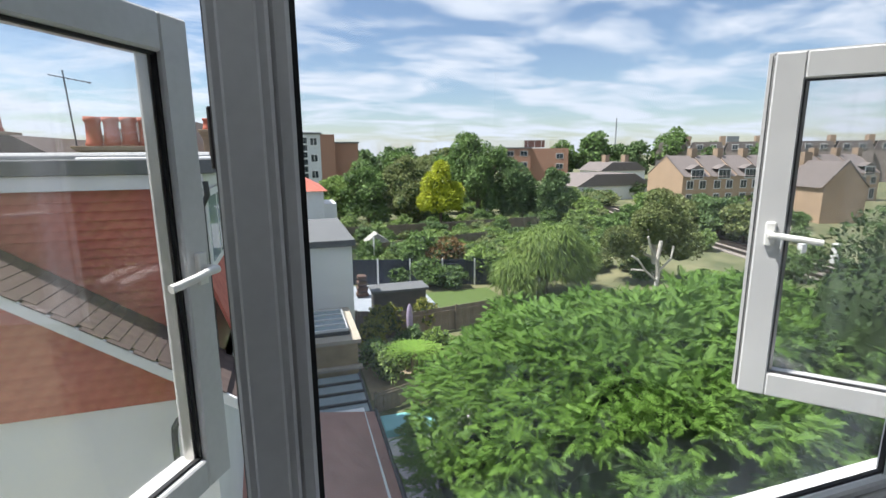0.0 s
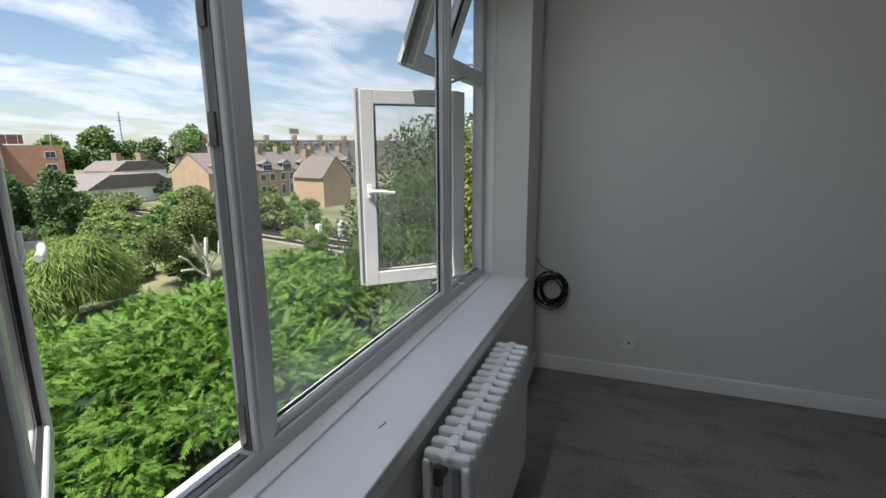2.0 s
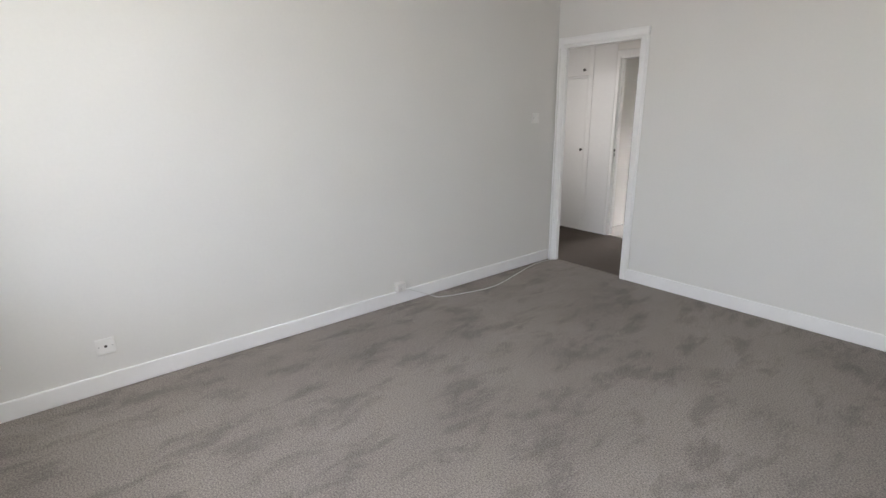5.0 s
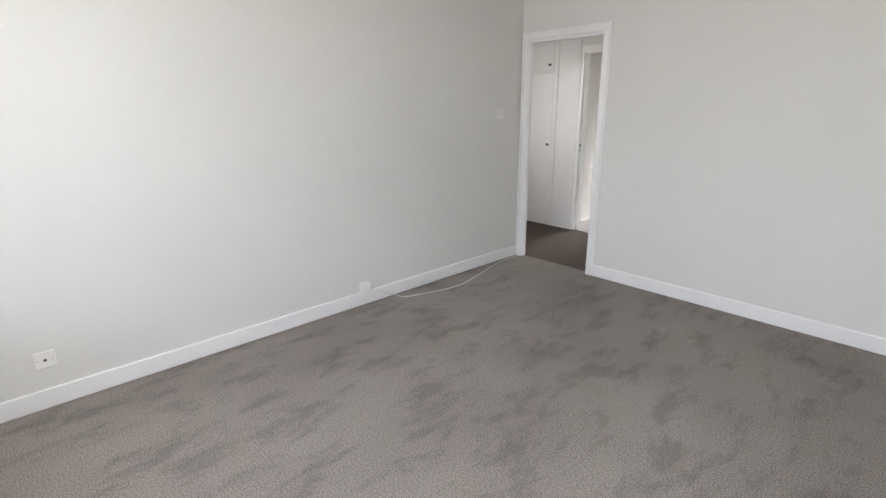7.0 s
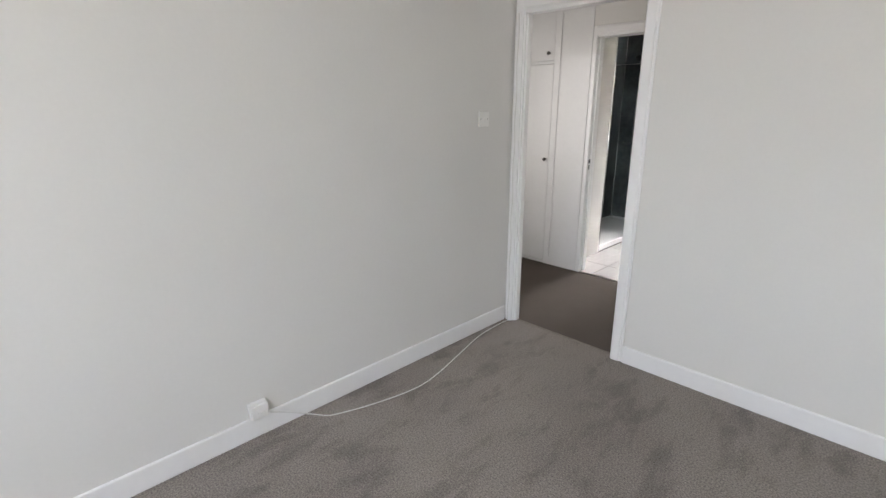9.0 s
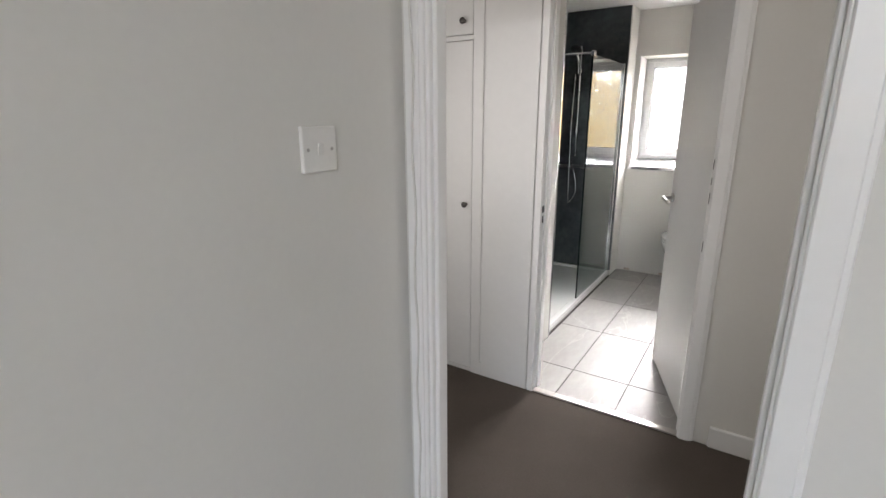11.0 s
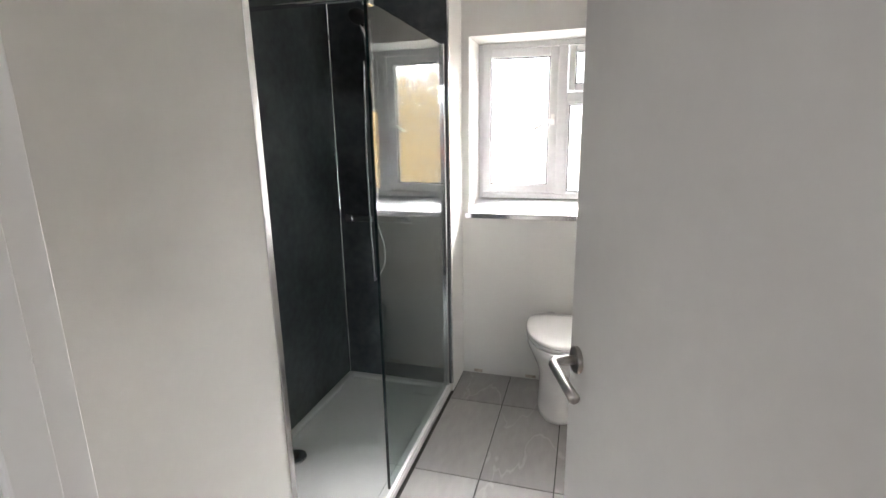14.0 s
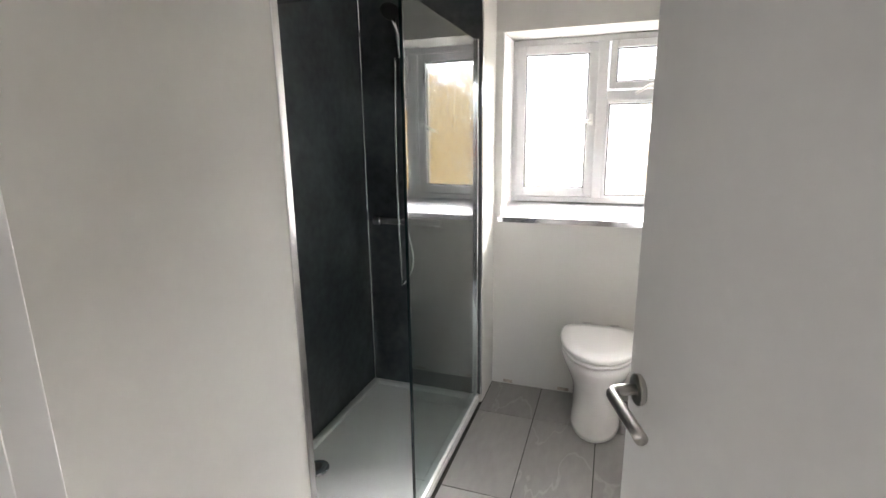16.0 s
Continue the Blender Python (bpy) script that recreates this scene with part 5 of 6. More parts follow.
def round_tree(x, y, h, w, n, leaf, m, label, base=G, name="tree", low=0.12):
    rr = random.Random(int(x * 13 + y * 7))
    lobes = [(0, 0, h * 0.48, w * 0.36, w * 0.36, h * 0.40)]
    for k in range(20):
        a, e = k * 2.4 + rr.uniform(-0.4, 0.4), rr.uniform(-0.95, 1.05)
        c, sz = math.sqrt(max(0.05, 1 - e * e)) * rr.uniform(0.75, 1.15), rr.uniform(0.09, 0.21)
        lobes.append((w * 0.36 * c * math.cos(a), w * 0.36 * c * math.sin(a), h * (0.50 + 0.36 * e), w * sz, w * sz, h * sz * rr.uniform(0.7, 1.1)))
    return tree(x, y, base, lobes, n, leaf, None, None, label, mats=m, trunk_r=0.04 * w, name=name)


round_tree(20.5, 57, 11.4, 8.2, 9000, LEAF_F, GM[0], "tall dark green deciduous tree beyond the gardens")
round_tree(24.5, 54.5, 8.2, 6.0, 6500, LEAF_F, GM[2], "dark green tree beyond the gardens")
round_tree(28, 51.5, 6.9, 4.8, 6000, LEAF_F, GM[2], "dark conical evergreen garden tree")
round_tree(7.0, 60, 7.6, 7.5, 6500, LEAF_F, GM[0], "broad mid-green garden tree")
round_tree(11.3, 58.5, 7.9, 6.5, 6500, LEAF_F, GM[4], "broad olive-green garden tree")
round_tree(3.6, 62, 6.0, 5.0, 4500, LEAF_F, GM[1], "bushy mid-green garden tree")
round_tree(15.5, 66, 8.0, 6.0, 4500, LEAF_F, GM[4], "hazy green tree further off")
YEL = leaf_mat("golden_conifer", (0.20, 0.25, 0.02), (0.62, 0.66, 0.06))
tree(13.2, 49.5, G, [(0, 0, 3.4, 2.4, 2.0, 1.7), (-0.4, 0, 5.0, 1.6, 1.5, 1.5), (0.1, 0, 6.4, 0.9, 0.9, 1.2), (1.5, 0, 4.2, 1.2, 1.0, 1.1)], 6000, quad_leaf(0.36, 0.14), None, None, "bright golden-yellow pointed conifer", mats=YEL)
for x, y, h, w, g in ((27, 137, 11.0, 16, 2), (42, 135, 9.5, 18, 4), (56, 150, 8.5, 18, 2), (80, 136, 13.0, 12, 0), (88, 131, 14.0, 14, 0), (97, 126, 11.5, 14, 2), (106, 118, 14.5, 13, 0), (113, 112, 11.0, 13, 2), (120, 100, 10.5, 12, 2), (14, 120, 9.0, 12, 2), (22, 108, 8.5, 9, 0), (36, 120, 8.6, 14, 0)):
    round_tree(x, y, h, w, 2200, quad_leaf(0.85, 0.6), GM[g], "distant hazy green deciduous tree", name="tree")

# garden shrubs, plot by plot
rs = random.Random(21)
shrub_t = {}
spots = []
for k in range(92):
    y = rs.uniform(31.5, 56)
    x = rs.uniform(0.12 * y - 2, 0.55 * y + 6)
    spots.append((x, y, rs.uniform(0.9, 1.9), rs.uniform(1.4, 2.9)))
for k in range(26):
    y = rs.uniform(27.5, 31)
    spots.append((rs.uniform(6, 18), y, rs.uniform(0.8, 1.7), rs.uniform(1.2, 2.2)))
for k in range(26):
    y = rs.uniform(22, 50)
    spots.append((rs.uniform(0.65 * y + 2, 1.25 * y + 8), y, rs.uniform(1.0, 2.6), rs.uniform(2.0, 4.0)))
for k, (x, y, h, w) in enumerate(spots):
    key = rs.randrange(7)
    if key not in shrub_t:
        shrub_t[key] = round_tree(x, y, h, w, 1100, quad_leaf(0.17, 0.10), GM[key % 5], "leafy green garden shrub among other planting", name="shrub")
        shrub_t[key]["category"] = "shrub"; shrub_t[key]["group"] = "garden shrubs"
    else:
        copy_thing(shrub_t[key], pose(x, y, G, 0, 0, rs.uniform(0, 360)) @ Matrix.Diagonal((rs.uniform(0.7, 1.25),) * 3).to_4x4())
for k in range(70):
    y = rs.uniform(58, 96)
    x = rs.uniform(0.02 * y, 0.42 * y) if k % 2 else rs.uniform(0.30 * y, 1.15 * y)
    key = rs.randrange(7)
    if 0.30 * y < x < 0.62 * y and y > 74 or 33 < x < 66 and 37 < y < 62:
        continue
    copy_thing(shrub_t[key], pose(x, y, G, 0, 0, rs.uniform(0, 360)) @ Matrix.Diagonal((rs.uniform(1.3, 2.3),) * 3).to_4x4())
for k in range(84):
    y = rs.uniform(29.5, 57)
    x = rs.uniform(0.06 * y, 0.62 * y + 4)
    copy_thing(shrub_t[rs.randrange(7)], pose(x, y, G, 0, 0, rs.uniform(0, 360)) @ Matrix.Diagonal((rs.uniform(0.7, 1.3),) * 3).to_4x4())
for az, dist, h, w in ((41.5, 60, 4.2, 4.0), (43.6, 55, 4.4, 5.0), (45.6, 58, 4.0, 4.5), (47.5, 54, 4.3, 5.2), (49.8, 52, 3.8, 4.0), (40.0, 50, 3.6, 5.0), (37.5, 47, 3.0, 4.0)):
    round_tree(-2.2 + dist * math.sin(radians(az)), dist * math.cos(radians(az)), h, w, 2600, LEAF_F, GM[(0, 2, 4)[int(h * 10) % 3]], "bushy green tree by the railway before the terraced houses")
GOLD = leaf_mat("golden_shrub", (0.10, 0.12, 0.02), (0.36, 0.36, 0.07))
RUS = leaf_mat("russet_shrub", (0.10, 0.06, 0.03), (0.28, 0.19, 0.08))
round_tree(7.7, 30.5, 2.8, 3.2, 1500, LEAF_S, RUS, "russet-brown garden shrub among green ones", name="shrub")
round_tree(6.0, 31.0, 3.2, 3.4, 1600, LEAF_S, GM[0], "dark green garden shrub by the blue fence", name="shrub")
round_tree(9.8, 29.2, 2.4, 2.8, 1400, LEAF_S, GM[1], "green garden shrub by the blue fence", name="shrub")
for x, y in ((1.2, 20.6), (2.0, 20.9), (3.6, 21.2), (0.8, 19.0)):
    round_tree(x, y, 1.7, 1.2, 700, quad_leaf(0.16, 0.08), GOLD, "thin yellow-green bamboo-like shrub", name="shrub")
for x, y, m in ((1.0, 16.6, GM[3]), (1.9, 17.6, GM[1]), (0.6, 17.8, GM[0]), (2.6, 16.6, GM[3]), (3.4, 18.4, GM[1]), (2.4, 18.9, GM[2])):
    round_tree(x, y, 1.2, 1.3, 800, quad_leaf(0.15, 0.07), m, "low green garden shrub", name="shrub")
fern = thing("tree_fern", (1.9, 16.4, G), "tree fern with a rosette of bright green arching fronds", "plant")
part("trunk", tube([(0, 0, 0), (0, 0, 1.2)], 0.14, 10), BARK, fern)
a = np.linspace(0, 2 * math.pi, 18, endpoint=False)
dd = np.stack([np.cos(a), np.sin(a), np.full(18, 0.35)], 1)
scatter("fronds", frond(1.3, 12, droop=0.45, width=0.22), np.tile([[0, 0, 1.2]], (18, 1)) * 1.0, dd, np.tile([[0, 0, 1.0]], (18, 1)), np.full(18, 0.9), leaf_mat("fern", (0.10, 0.22, 0.03), (0.30, 0.46, 0.08)), fern, kind="")


# ---- fences and garden things ----
def fence(p0, p1, h, m, label, board=0.14, post_m=None):
    p0, p1 = Vector((*p0, G)), Vector((*p1, G))
    d = p1 - p0
    ln, ang = d.length, math.degrees(math.atan2(d.y, d.x))
    th = thing("fence", Matrix.Translation(p0) @ pose(0, 0, 0, 0, 0, ang), label, "fence")
    nb = int(ln / board)
    bmesh_b = mesh_of("board", box(0.004, board - 0.004, -0.012, 0.012, 0.03, h, bevel=0.003), m)
    for k in range(nb):
        ob = new("board", bmesh_b)
        ob.parent = th
        ob.location = (k * board, 0.012 * (k % 2), 0)
    np_ = max(2, int(ln / 1.83) + 1)
    pm = mesh_of("post", box(-0.05, 0.05, -0.07, -0.0, 0, h + 0.08, bevel=0.008), post_m or m)
    for k in range(np_):
        ob = new("post", pm)
        ob.parent = th
        ob.location = (ln * k / (np_ - 1), -0.02, 0)
    part("rail", box(0, ln, -0.05, -0.013, h * 0.8, h * 0.8 + 0.07), m, th)
    return th


fence((0.4, 21.3), (2.7, 20.6), 1.35, FENCE, "weathered grey-brown board garden fence", 0.2)
fence((2.75, 20.6), (7.5, 21.4), 1.25, FENCE, "weathered grey-brown garden fence panels", 0.2)
fence((0.05, 14.4), (3.0, 15.3), 0.75, FENCE, "low weathered board fence by the pale terrace", 0.15)
fence((1.0, 31.0), (13.0, 27.2), 1.7, NAVY, "dark blue painted garden fence", 0.2, TRIMW)
fence((3.0, 37.0), (14.5, 39.8), 1.5, FENCE, "weathered grey garden fence", 0.25)
fence((1.4, 46.5), (24.0, 47.5), 1.5, FENCE, "far weathered garden fence", 0.4)

lp = thing("folded_parasol", (2.68, 20.35, G), "tall folded parasol in faded lilac cloth", "parasol")
part("cover", lathe([(0.10, 0.1), (0.13, 0.4), (0.15, 1.1), (0.12, 1.55), (0.05, 1.72), (0.01, 1.78)], 12), LILAC, lp, smooth=True)
part("pole", cyl((0, 0, 0), (0, 0, 1.82), 0.02, n=8), DARKT, lp)
shed = thing("garden_shed", (3.2, 24.9, G), "long low dark garden shed with a grey flat roof", "shed")
part("wall", box(-1.45, 1.35, -0.6, 0.6, 0, 1.25), mat("shed_boards", (0.085, 0.075, 0.07), 0.9, 0.3, 4, 0.3, 40), shed)
part("roof", box(-1.6, 1.5, -0.75, 0.75, 1.25, 1.37, bevel=0.01), FELT, shed)
part("door", box(-1.470, -1.452, -0.4, 0.3, 0.02, 1.15), mat("shed_door", (0.06, 0.055, 0.05), 0.8, 0.2, 5), shed)
pl = thing("raised_planter", (1.7, 19.2, G), "low dark timber planter box with rubble and pots", "planter")
part("box", box(-0.8, 0.9, -0.35, 0.35, 0, 0.35, bevel=0.01), mat("planter_timber", (0.08, 0.065, 0.055), 0.9, 0.3, 6), pl)
part("soil", box(-0.75, 0.85, -0.3, 0.3, 0.3502, 0.37), BARK, pl)
pool = thing("covered_pool", (1.05, 13.35, G), "pale turquoise covered garden pool", "pool")
part("cover", box(-0.95, 1.2, -0.45, 0.45, 0.0, 0.28, bevel=0.03), POOL, pool)
structure("terrace", box(-0.6, 3.2, 9.0, 14.2, G - 0.1, G + 0.02), PAVE, "pale paved garden terrace")
structure("terrace_kerb", box(0.2, 2.6, 12.62, 12.70, G + 0.01, G + 0.05), TRIMW, "white edging strip across the terrace")
structure("terrace_kerb", box(1.15, 1.21, 10.9, 12.62, G + 0.01, G + 0.05), TRIMW, "white edging strip along the terrace")
structure("patio", box(0.8, 5.4, 24.0, 30.5, G - 0.1, G + 0.02), mat("grey_patio", (0.30, 0.33, 0.37), 0.8, 0.1, 2), "blue-grey patio")
structure("lawn", box(5.4, 9.5, 23.2, 27.5, G - 0.1, G + 0.03), mat("lawn_grass", (0.085, 0.13, 0.03), 0.95, 0.2, 3, 0.5, 60), "small bright green lawn")
structure("garden_earth", box(0.1, 4.5, 15.4, 20.3, G - 0.1, G + 0.02), mat("earth", (0.30, 0.24, 0.16), 0.95, 0.3, 2), "pale earthy garden bed")
bbq = thing("garden_cabinet", (1.6, 28.0, G), "stacked brown slatted garden cabinet", "cabinet")
for k in range(4):
    part("shelf", box(-0.35 + 0.03 * k, 0.35 - 0.03 * k, -0.3, 0.3, 0.1 + 0.35 * k, 0.3 + 0.35 * k, bevel=0.02), mat("brown_timber", (0.10, 0.06, 0.045), 0.8), bbq)
gh = thing("small_greenhouse", (4.3, 38.5, G), "small pale green-grey greenhouse", "greenhouse")
part("wall", box(-0.9, 0.9, -0.7, 0.7, 0, 1.5), mat("polycarbonate", (0.42, 0.50, 0.46), 0.3, 0.1, 3), gh)
part("roof", prism([(-0.95, 1.5), (0.95, 1.5), (0, 2.2)], -0.75, 0.75), FELT2, gh)
dm = thing("washing_pole", (3.7, 36.0, G), "white post with a folded garden parasol", "pole")
part("pole", cyl((0, 0, 0), (0, 0, 2.4), 0.06, n=8), TRIMW, dm)

# ---- neighbouring houses along the row ----
nb = thing("neighbour_house", (-3.0, 5.0, G), "neighbouring house with red hung tiles, brown tiled roof and white render", "house")
part("wall", prism([(-6.5, 0), (-0.15, 0), (-0.15, 5.95), (-4.0, 8.6), (-6.5, 8.6)], 0.0, 9.0), RENDER, nb, "white roughcast render")
part("dormer_cheek", box(-6.0, -0.15, 0.62, 7.0, 5.6, 8.15), RENDER, nb)
part("dormer_roof", box(-6.1, 0.03, 0.46, 7.2, 8.28, 8.44, bevel=0.01), FELT, nb, "dark grey flat dormer roof with lead edge")
part("fascia", box(-6.1, -0.08, 0.50, 0.53, 8.13, 8.28), TRIMW, nb, "white fascia board")
part("side_fascia", box(-0.11, -0.08, 0.53, 7.1, 8.13, 8.28), TRIMW, nb)
# hung tiles of the upper cheek
ct = mesh_of("tile", box(-0.0838, 0.0838, -0.018, 0.0, -0.06, 0.060, bevel=0.0008), REDTILE)


def verge_z(x):
    return 6.13 - 0.705 * x


for r in range(24):
    z = 8.06 - 0.098 * r
    for c in range(13):
        x = -0.235 - 0.168 * c - (0.084 if r % 2 else 0)
        if z < verge_z(x) - 0.06:
            continue
        ob = new("tile", ct)
        ob.parent = nb
        ob.location, ob.rotation_euler = (x, 0.612, z), (radians(-10 + 1.5 * noise.noise(Vector((x * 3, 0, z * 3)))), 0, 0)
# sloping verge with brown tiles and the white barge board
rt = mesh_of("roof_tile", box(-0.115, 0.095, -0.079, 0.079, -0.007, 0.007, bevel=0.003), BROWNTILE)
for c in range(32):
    for r in range(6):
        x, v = -0.02 - 0.10 * c, (r + 0.5 + (0.5 if c % 2 else 0)) / 6.2
        y, zz = -0.30 + 0.94 * v, verge_z(x) + 0.012
        ob = new("roof_tile", rt)
        ob.parent = nb
        ob.location = (x, y, zz)
        ob.rotation_euler = (radians(2.0 * noise.noise(Vector((x * 5, v * 7, 0)))), math.atan(0.705) - 0.04, 0)
part("barge_board", prism([(0.15, verge_z(0.15) - 0.12), (0.15, verge_z(0.15)), (-5.0, verge_z(-5.0)), (-5.0, verge_z(-5.0) - 0.12)], -0.30, -0.26), TRIMW, nb, "white barge board")
part("soffit", prism([(0.15, verge_z(0.15) - 0.12), (0.15, verge_z(0.15) - 0.02), (-5.0, verge_z(-5.0) - 0.02), (-5.0, verge_z(-5.0) - 0.12)], -0.255, 0.62), BROWNTILE, nb)
for r in range(14):
    z = 6.06 + 0.105 * r
    for c in range(16):
        x = -0.2 - 0.168 * c - (0.084 if r % 2 else 0)
        if z + 0.10 > verge_z(x) - 0.10:
            continue
        ob = new("tile", ct)
        ob.parent = nb
        ob.location, ob.rotation_euler = (x, -0.035, z), (radians(-6), 0, 0)
part("gable_band", prism([(-0.15, 5.98), (-0.2, 6.02), (-2.9, 8.0), (-2.9, 5.98)], -0.034, 0.0), REDTILE, nb)
part("downpipe", tube([(-0.10, -0.22, 6.02), (-0.24, -0.22, 5.98), (-0.42, -0.20, 5.84), (-0.47, -0.20, 5.76), (-0.48, -0.20, 5.60), (-0.48, -0.20, 2.0)], 0.032, 10), DARKT, nb, "black downpipe")
part("eaves_gutter", tube([(0.26, -0.30, 5.90), (0.26, 9.0, 5.90)], 0.05, 8), DARKT, nb, "black eaves gutter")
part("corner_band", box(-0.235, -0.1505, 0.585, 0.612, 6.2, 8.13), REDTILE, nb)
part("hopper_pipe", tube([(-0.06, 0.5, 8.2), (-0.05, 0.5, 8.05), (-0.12, 0.53, 7.92), (-0.12, 0.53, 6.26)], 0.03, 8), DARKT, nb)
for k in range(3):
    w = part("dormer_window", box(-0.15, -0.10, 0.72 + 1.7 * k, 2.30 + 1.7 * k, 7.15, 8.08), TRIMW, nb, "white framed dormer window")
    part("pane", box(-0.099, -0.094, 0.84 + 1.7 * k, 1.46 + 1.7 * k, 7.24, 8.0), GLASSROOF, w)
    part("pane", box(-0.099, -0.094, 1.56 + 1.7 * k, 2.18 + 1.7 * k, 7.24, 8.0), GLASSROOF, w)
bm = prism([(0.22, 5.98), (-0.149, 7.12), (-0.149, 7.0), (0.22, 5.90)], 0.64, 9.0)
part("eaves_roof", bm, REDTILE, nb, "red tiled slope below the dormer windows")
# things on the flat roof
ph2 = thing("roof_pipes", (-4.4, 6.2, G + 8.42), "long grey pipes and strips lying on the flat roof", "pipes")
part("pipe", tube([(-2.0, 0, 0.05), (1.3, 0.1, 0.05)], 0.045, 8), mat("grey_pvc", (0.42, 0.42, 0.42), 0.5), ph2)
part("pipe", tube([(-2.0, 0.25, 0.04), (0.6, 0.2, 0.04)], 0.04, 8), DARKT, ph2)
part("strip", box(0.0, 1.4, -0.2, -0.05, 0.0, 0.04, bevel=0.01), TRIMW, ph2)


def chimney(x, y, z0, w, h, pots, label, pot_h=0.46):
    th = thing("chimney", (x, y, z0), label, "chimney")
    part("stack", box(-w / 2, w / 2, -0.3, 0.3, 0, h, bevel=0.01), STOCK, th)
    for k in range(3):
        part("corbel", box(-w / 2 - 0.03 * (k + 1), w / 2 + 0.03 * (k + 1), -0.33 - 0.03 * k, 0.33 + 0.03 * k, h - 0.22 + 0.075 * k, h - 0.147 + 0.075 * k, bevel=0.006), STOCK, th)
    for k in range(pots):
        px = -w / 2 + w * (k + 0.5) / pots
        bm = lathe([(0.13, 0), (0.14, 0.04), (0.115, 0.08), (0.105, pot_h * 0.8), (0.125, pot_h * 0.85), (0.125, pot_h), (0.09, pot_h), (0.08, pot_h * 0.3)], 14, centre=(px, 0, h + 0.003))
        part("pot", bm, TERRA, th, smooth=True)
    return th


chimney(-4.75, 9.0, 0.2, 1.0, 1.42, 4, "brick chimney stack with four red clay pots")
chimney(-3.95, 14.3, 0.7, 0.62, 1.42, 3, "brick chimney stack with red clay pots", 0.3)
chimney(-7.4, 10.5, -0.1, 0.9, 2.0, 3, "brick chimney stack with red clay pots")
ae = thing("tv_aerial", (-5.3, 8.8, 1.3), "thin television aerial on a leaning pole", "aerial")
part("pole", tube([(0, 0, 0), (-0.06, 0, 1.45)], 0.012, 6), DARKT, ae)
part("boom", tube([(-0.25, 0, 1.38), (0.30, 0, 1.28)], 0.008, 6), DARKT, ae)
for k in range(6):
    part("element", tube([(-0.2 + 0.09 * k, -0.12, 1.37 - 0.018 * k), (-0.2 + 0.09 * k, 0.12, 1.37 - 0.018 * k)], 0.005, 5), DARKT, ae)
bm = prism([(-9.5, 0.2), (-6.6, 1.75), (-5.6, 1.75), (-3.0, 0.2)], 7.5, 16.0)
structure("roof_beyond", bm, BROWNTILE, "brown tiled roof of the next house along the row")
bm = bmesh.new()
v = [bm.verts.new(p) for p in ((-7.6, 12.2, 1.25), (-4.15, 12.2, 1.25), (-3.3, 20.0, 1.25), (-7.6, 20.0, 1.25), (-5.1, 13.6, 2.48), (-4.7, 18.5, 2.48))]
for f in ((0, 1, 4), (1, 2, 5, 4), (2, 3, 5), (3, 0, 4, 5), (3, 2, 1, 0)):
    bm.faces.new([v[i] for i in f])
structure("roof_hipped", bm, BROWNTILE, "dark brown hipped tile roof of the next house along the row")
structure("roof_hipped_eaves", box(-7.5, -3.5, 12.3, 19.9, 0.2, 1.249), TRIMW, "white rendered wall and eaves board under the hipped roof")
bm = prism([(-8.5, -0.8), (-5.6, 1.9), (-3.0, -0.8)], 17.0, 34.0)
structure("roof_beyond_far", bm, BROWNTILE, "brown tiled roofs further along the row")
structure("row_walls", box(-9.0, -3.0, 14.0, 60.0, G, -0.6), RENDER, "white rendered rear walls of the row")

# outriggers
ext = thing("rear_extension", (0, 0, G), "white rendered flat-roofed rear extension", "house")
part("wall", box(-6.0, 0.0, 18.6, 25.0, 0, 4.95), RENDER, ext)
part("roof", box(-6.1, 0.12, 18.4, 25.2, 4.95, 5.22, bevel=0.02), FELT, ext, "grey felt flat roof with a deep dark edge")
ext2 = thing("rear_extension", (0, 0, G), "white rendered rear extension with a red hipped roof", "house")
part("wall", box(-6.0, 0.3, 38.0, 47.0, 0, 5.7), RENDER, ext2)
bm = bmesh.new()
v = [bm.verts.new(p) for p in ((-6.2, 37.7, 5.7), (0.6, 37.7, 5.7), (0.6, 47.3, 5.7), (-6.2, 47.3, 5.7), (-3.0, 40.5, 7.6), (-3.0, 44.5, 7.6))]
for f in ((0, 1, 4), (1, 2, 5, 4), (2, 3, 5), (3, 0, 4, 5), (3, 2, 1, 0)):
    bm.faces.new([v[i] for i in f])
part("roof", bm, REDTILE, ext2, "red tiled hipped roof")
part("lean_to", box(0.3, 1.6, 42.0, 46.0, 0, 4.3), TRIMW, ext2)
ext3 = thing("tan_extension", (0, 0, G), "tan boarded flat-roofed extension with a roof light", "house")
part("wall", box(-6.0, -0.34, 15.2, 18.59, 0, 2.33), TANWALL, ext3)
part("roof", box(-6.0, -0.24, 15.0, 18.59, 2.33, 2.47, bevel=0.01), mat("tan_felt", (0.42, 0.37, 0.30), 0.9, 0.12, 2), ext3, "pale tan flat roof")
part("ledge", box(-6.0, -0.22, 14.98, 15.199, 1.42, 1.52, bevel=0.01), bpy.data.materials["tan_felt"], ext3, "pale tan ledge at the foot of the wall")
for k in range(4):
    part("board", box(-5.9, -0.35, 15.185, 15.199, 1.55 + 0.19 * k, 1.73 + 0.19 * k, bevel=0.004), TANWALL, ext3)
rl = new("roof_light"); rl.parent = ext3; rl.location = (-1.78, 16.75, 2.4705)
part("kerb", box(-1.25, 1.25, -1.25, 1.25, 0.0, 0.12, bevel=0.01), DARKT, rl)
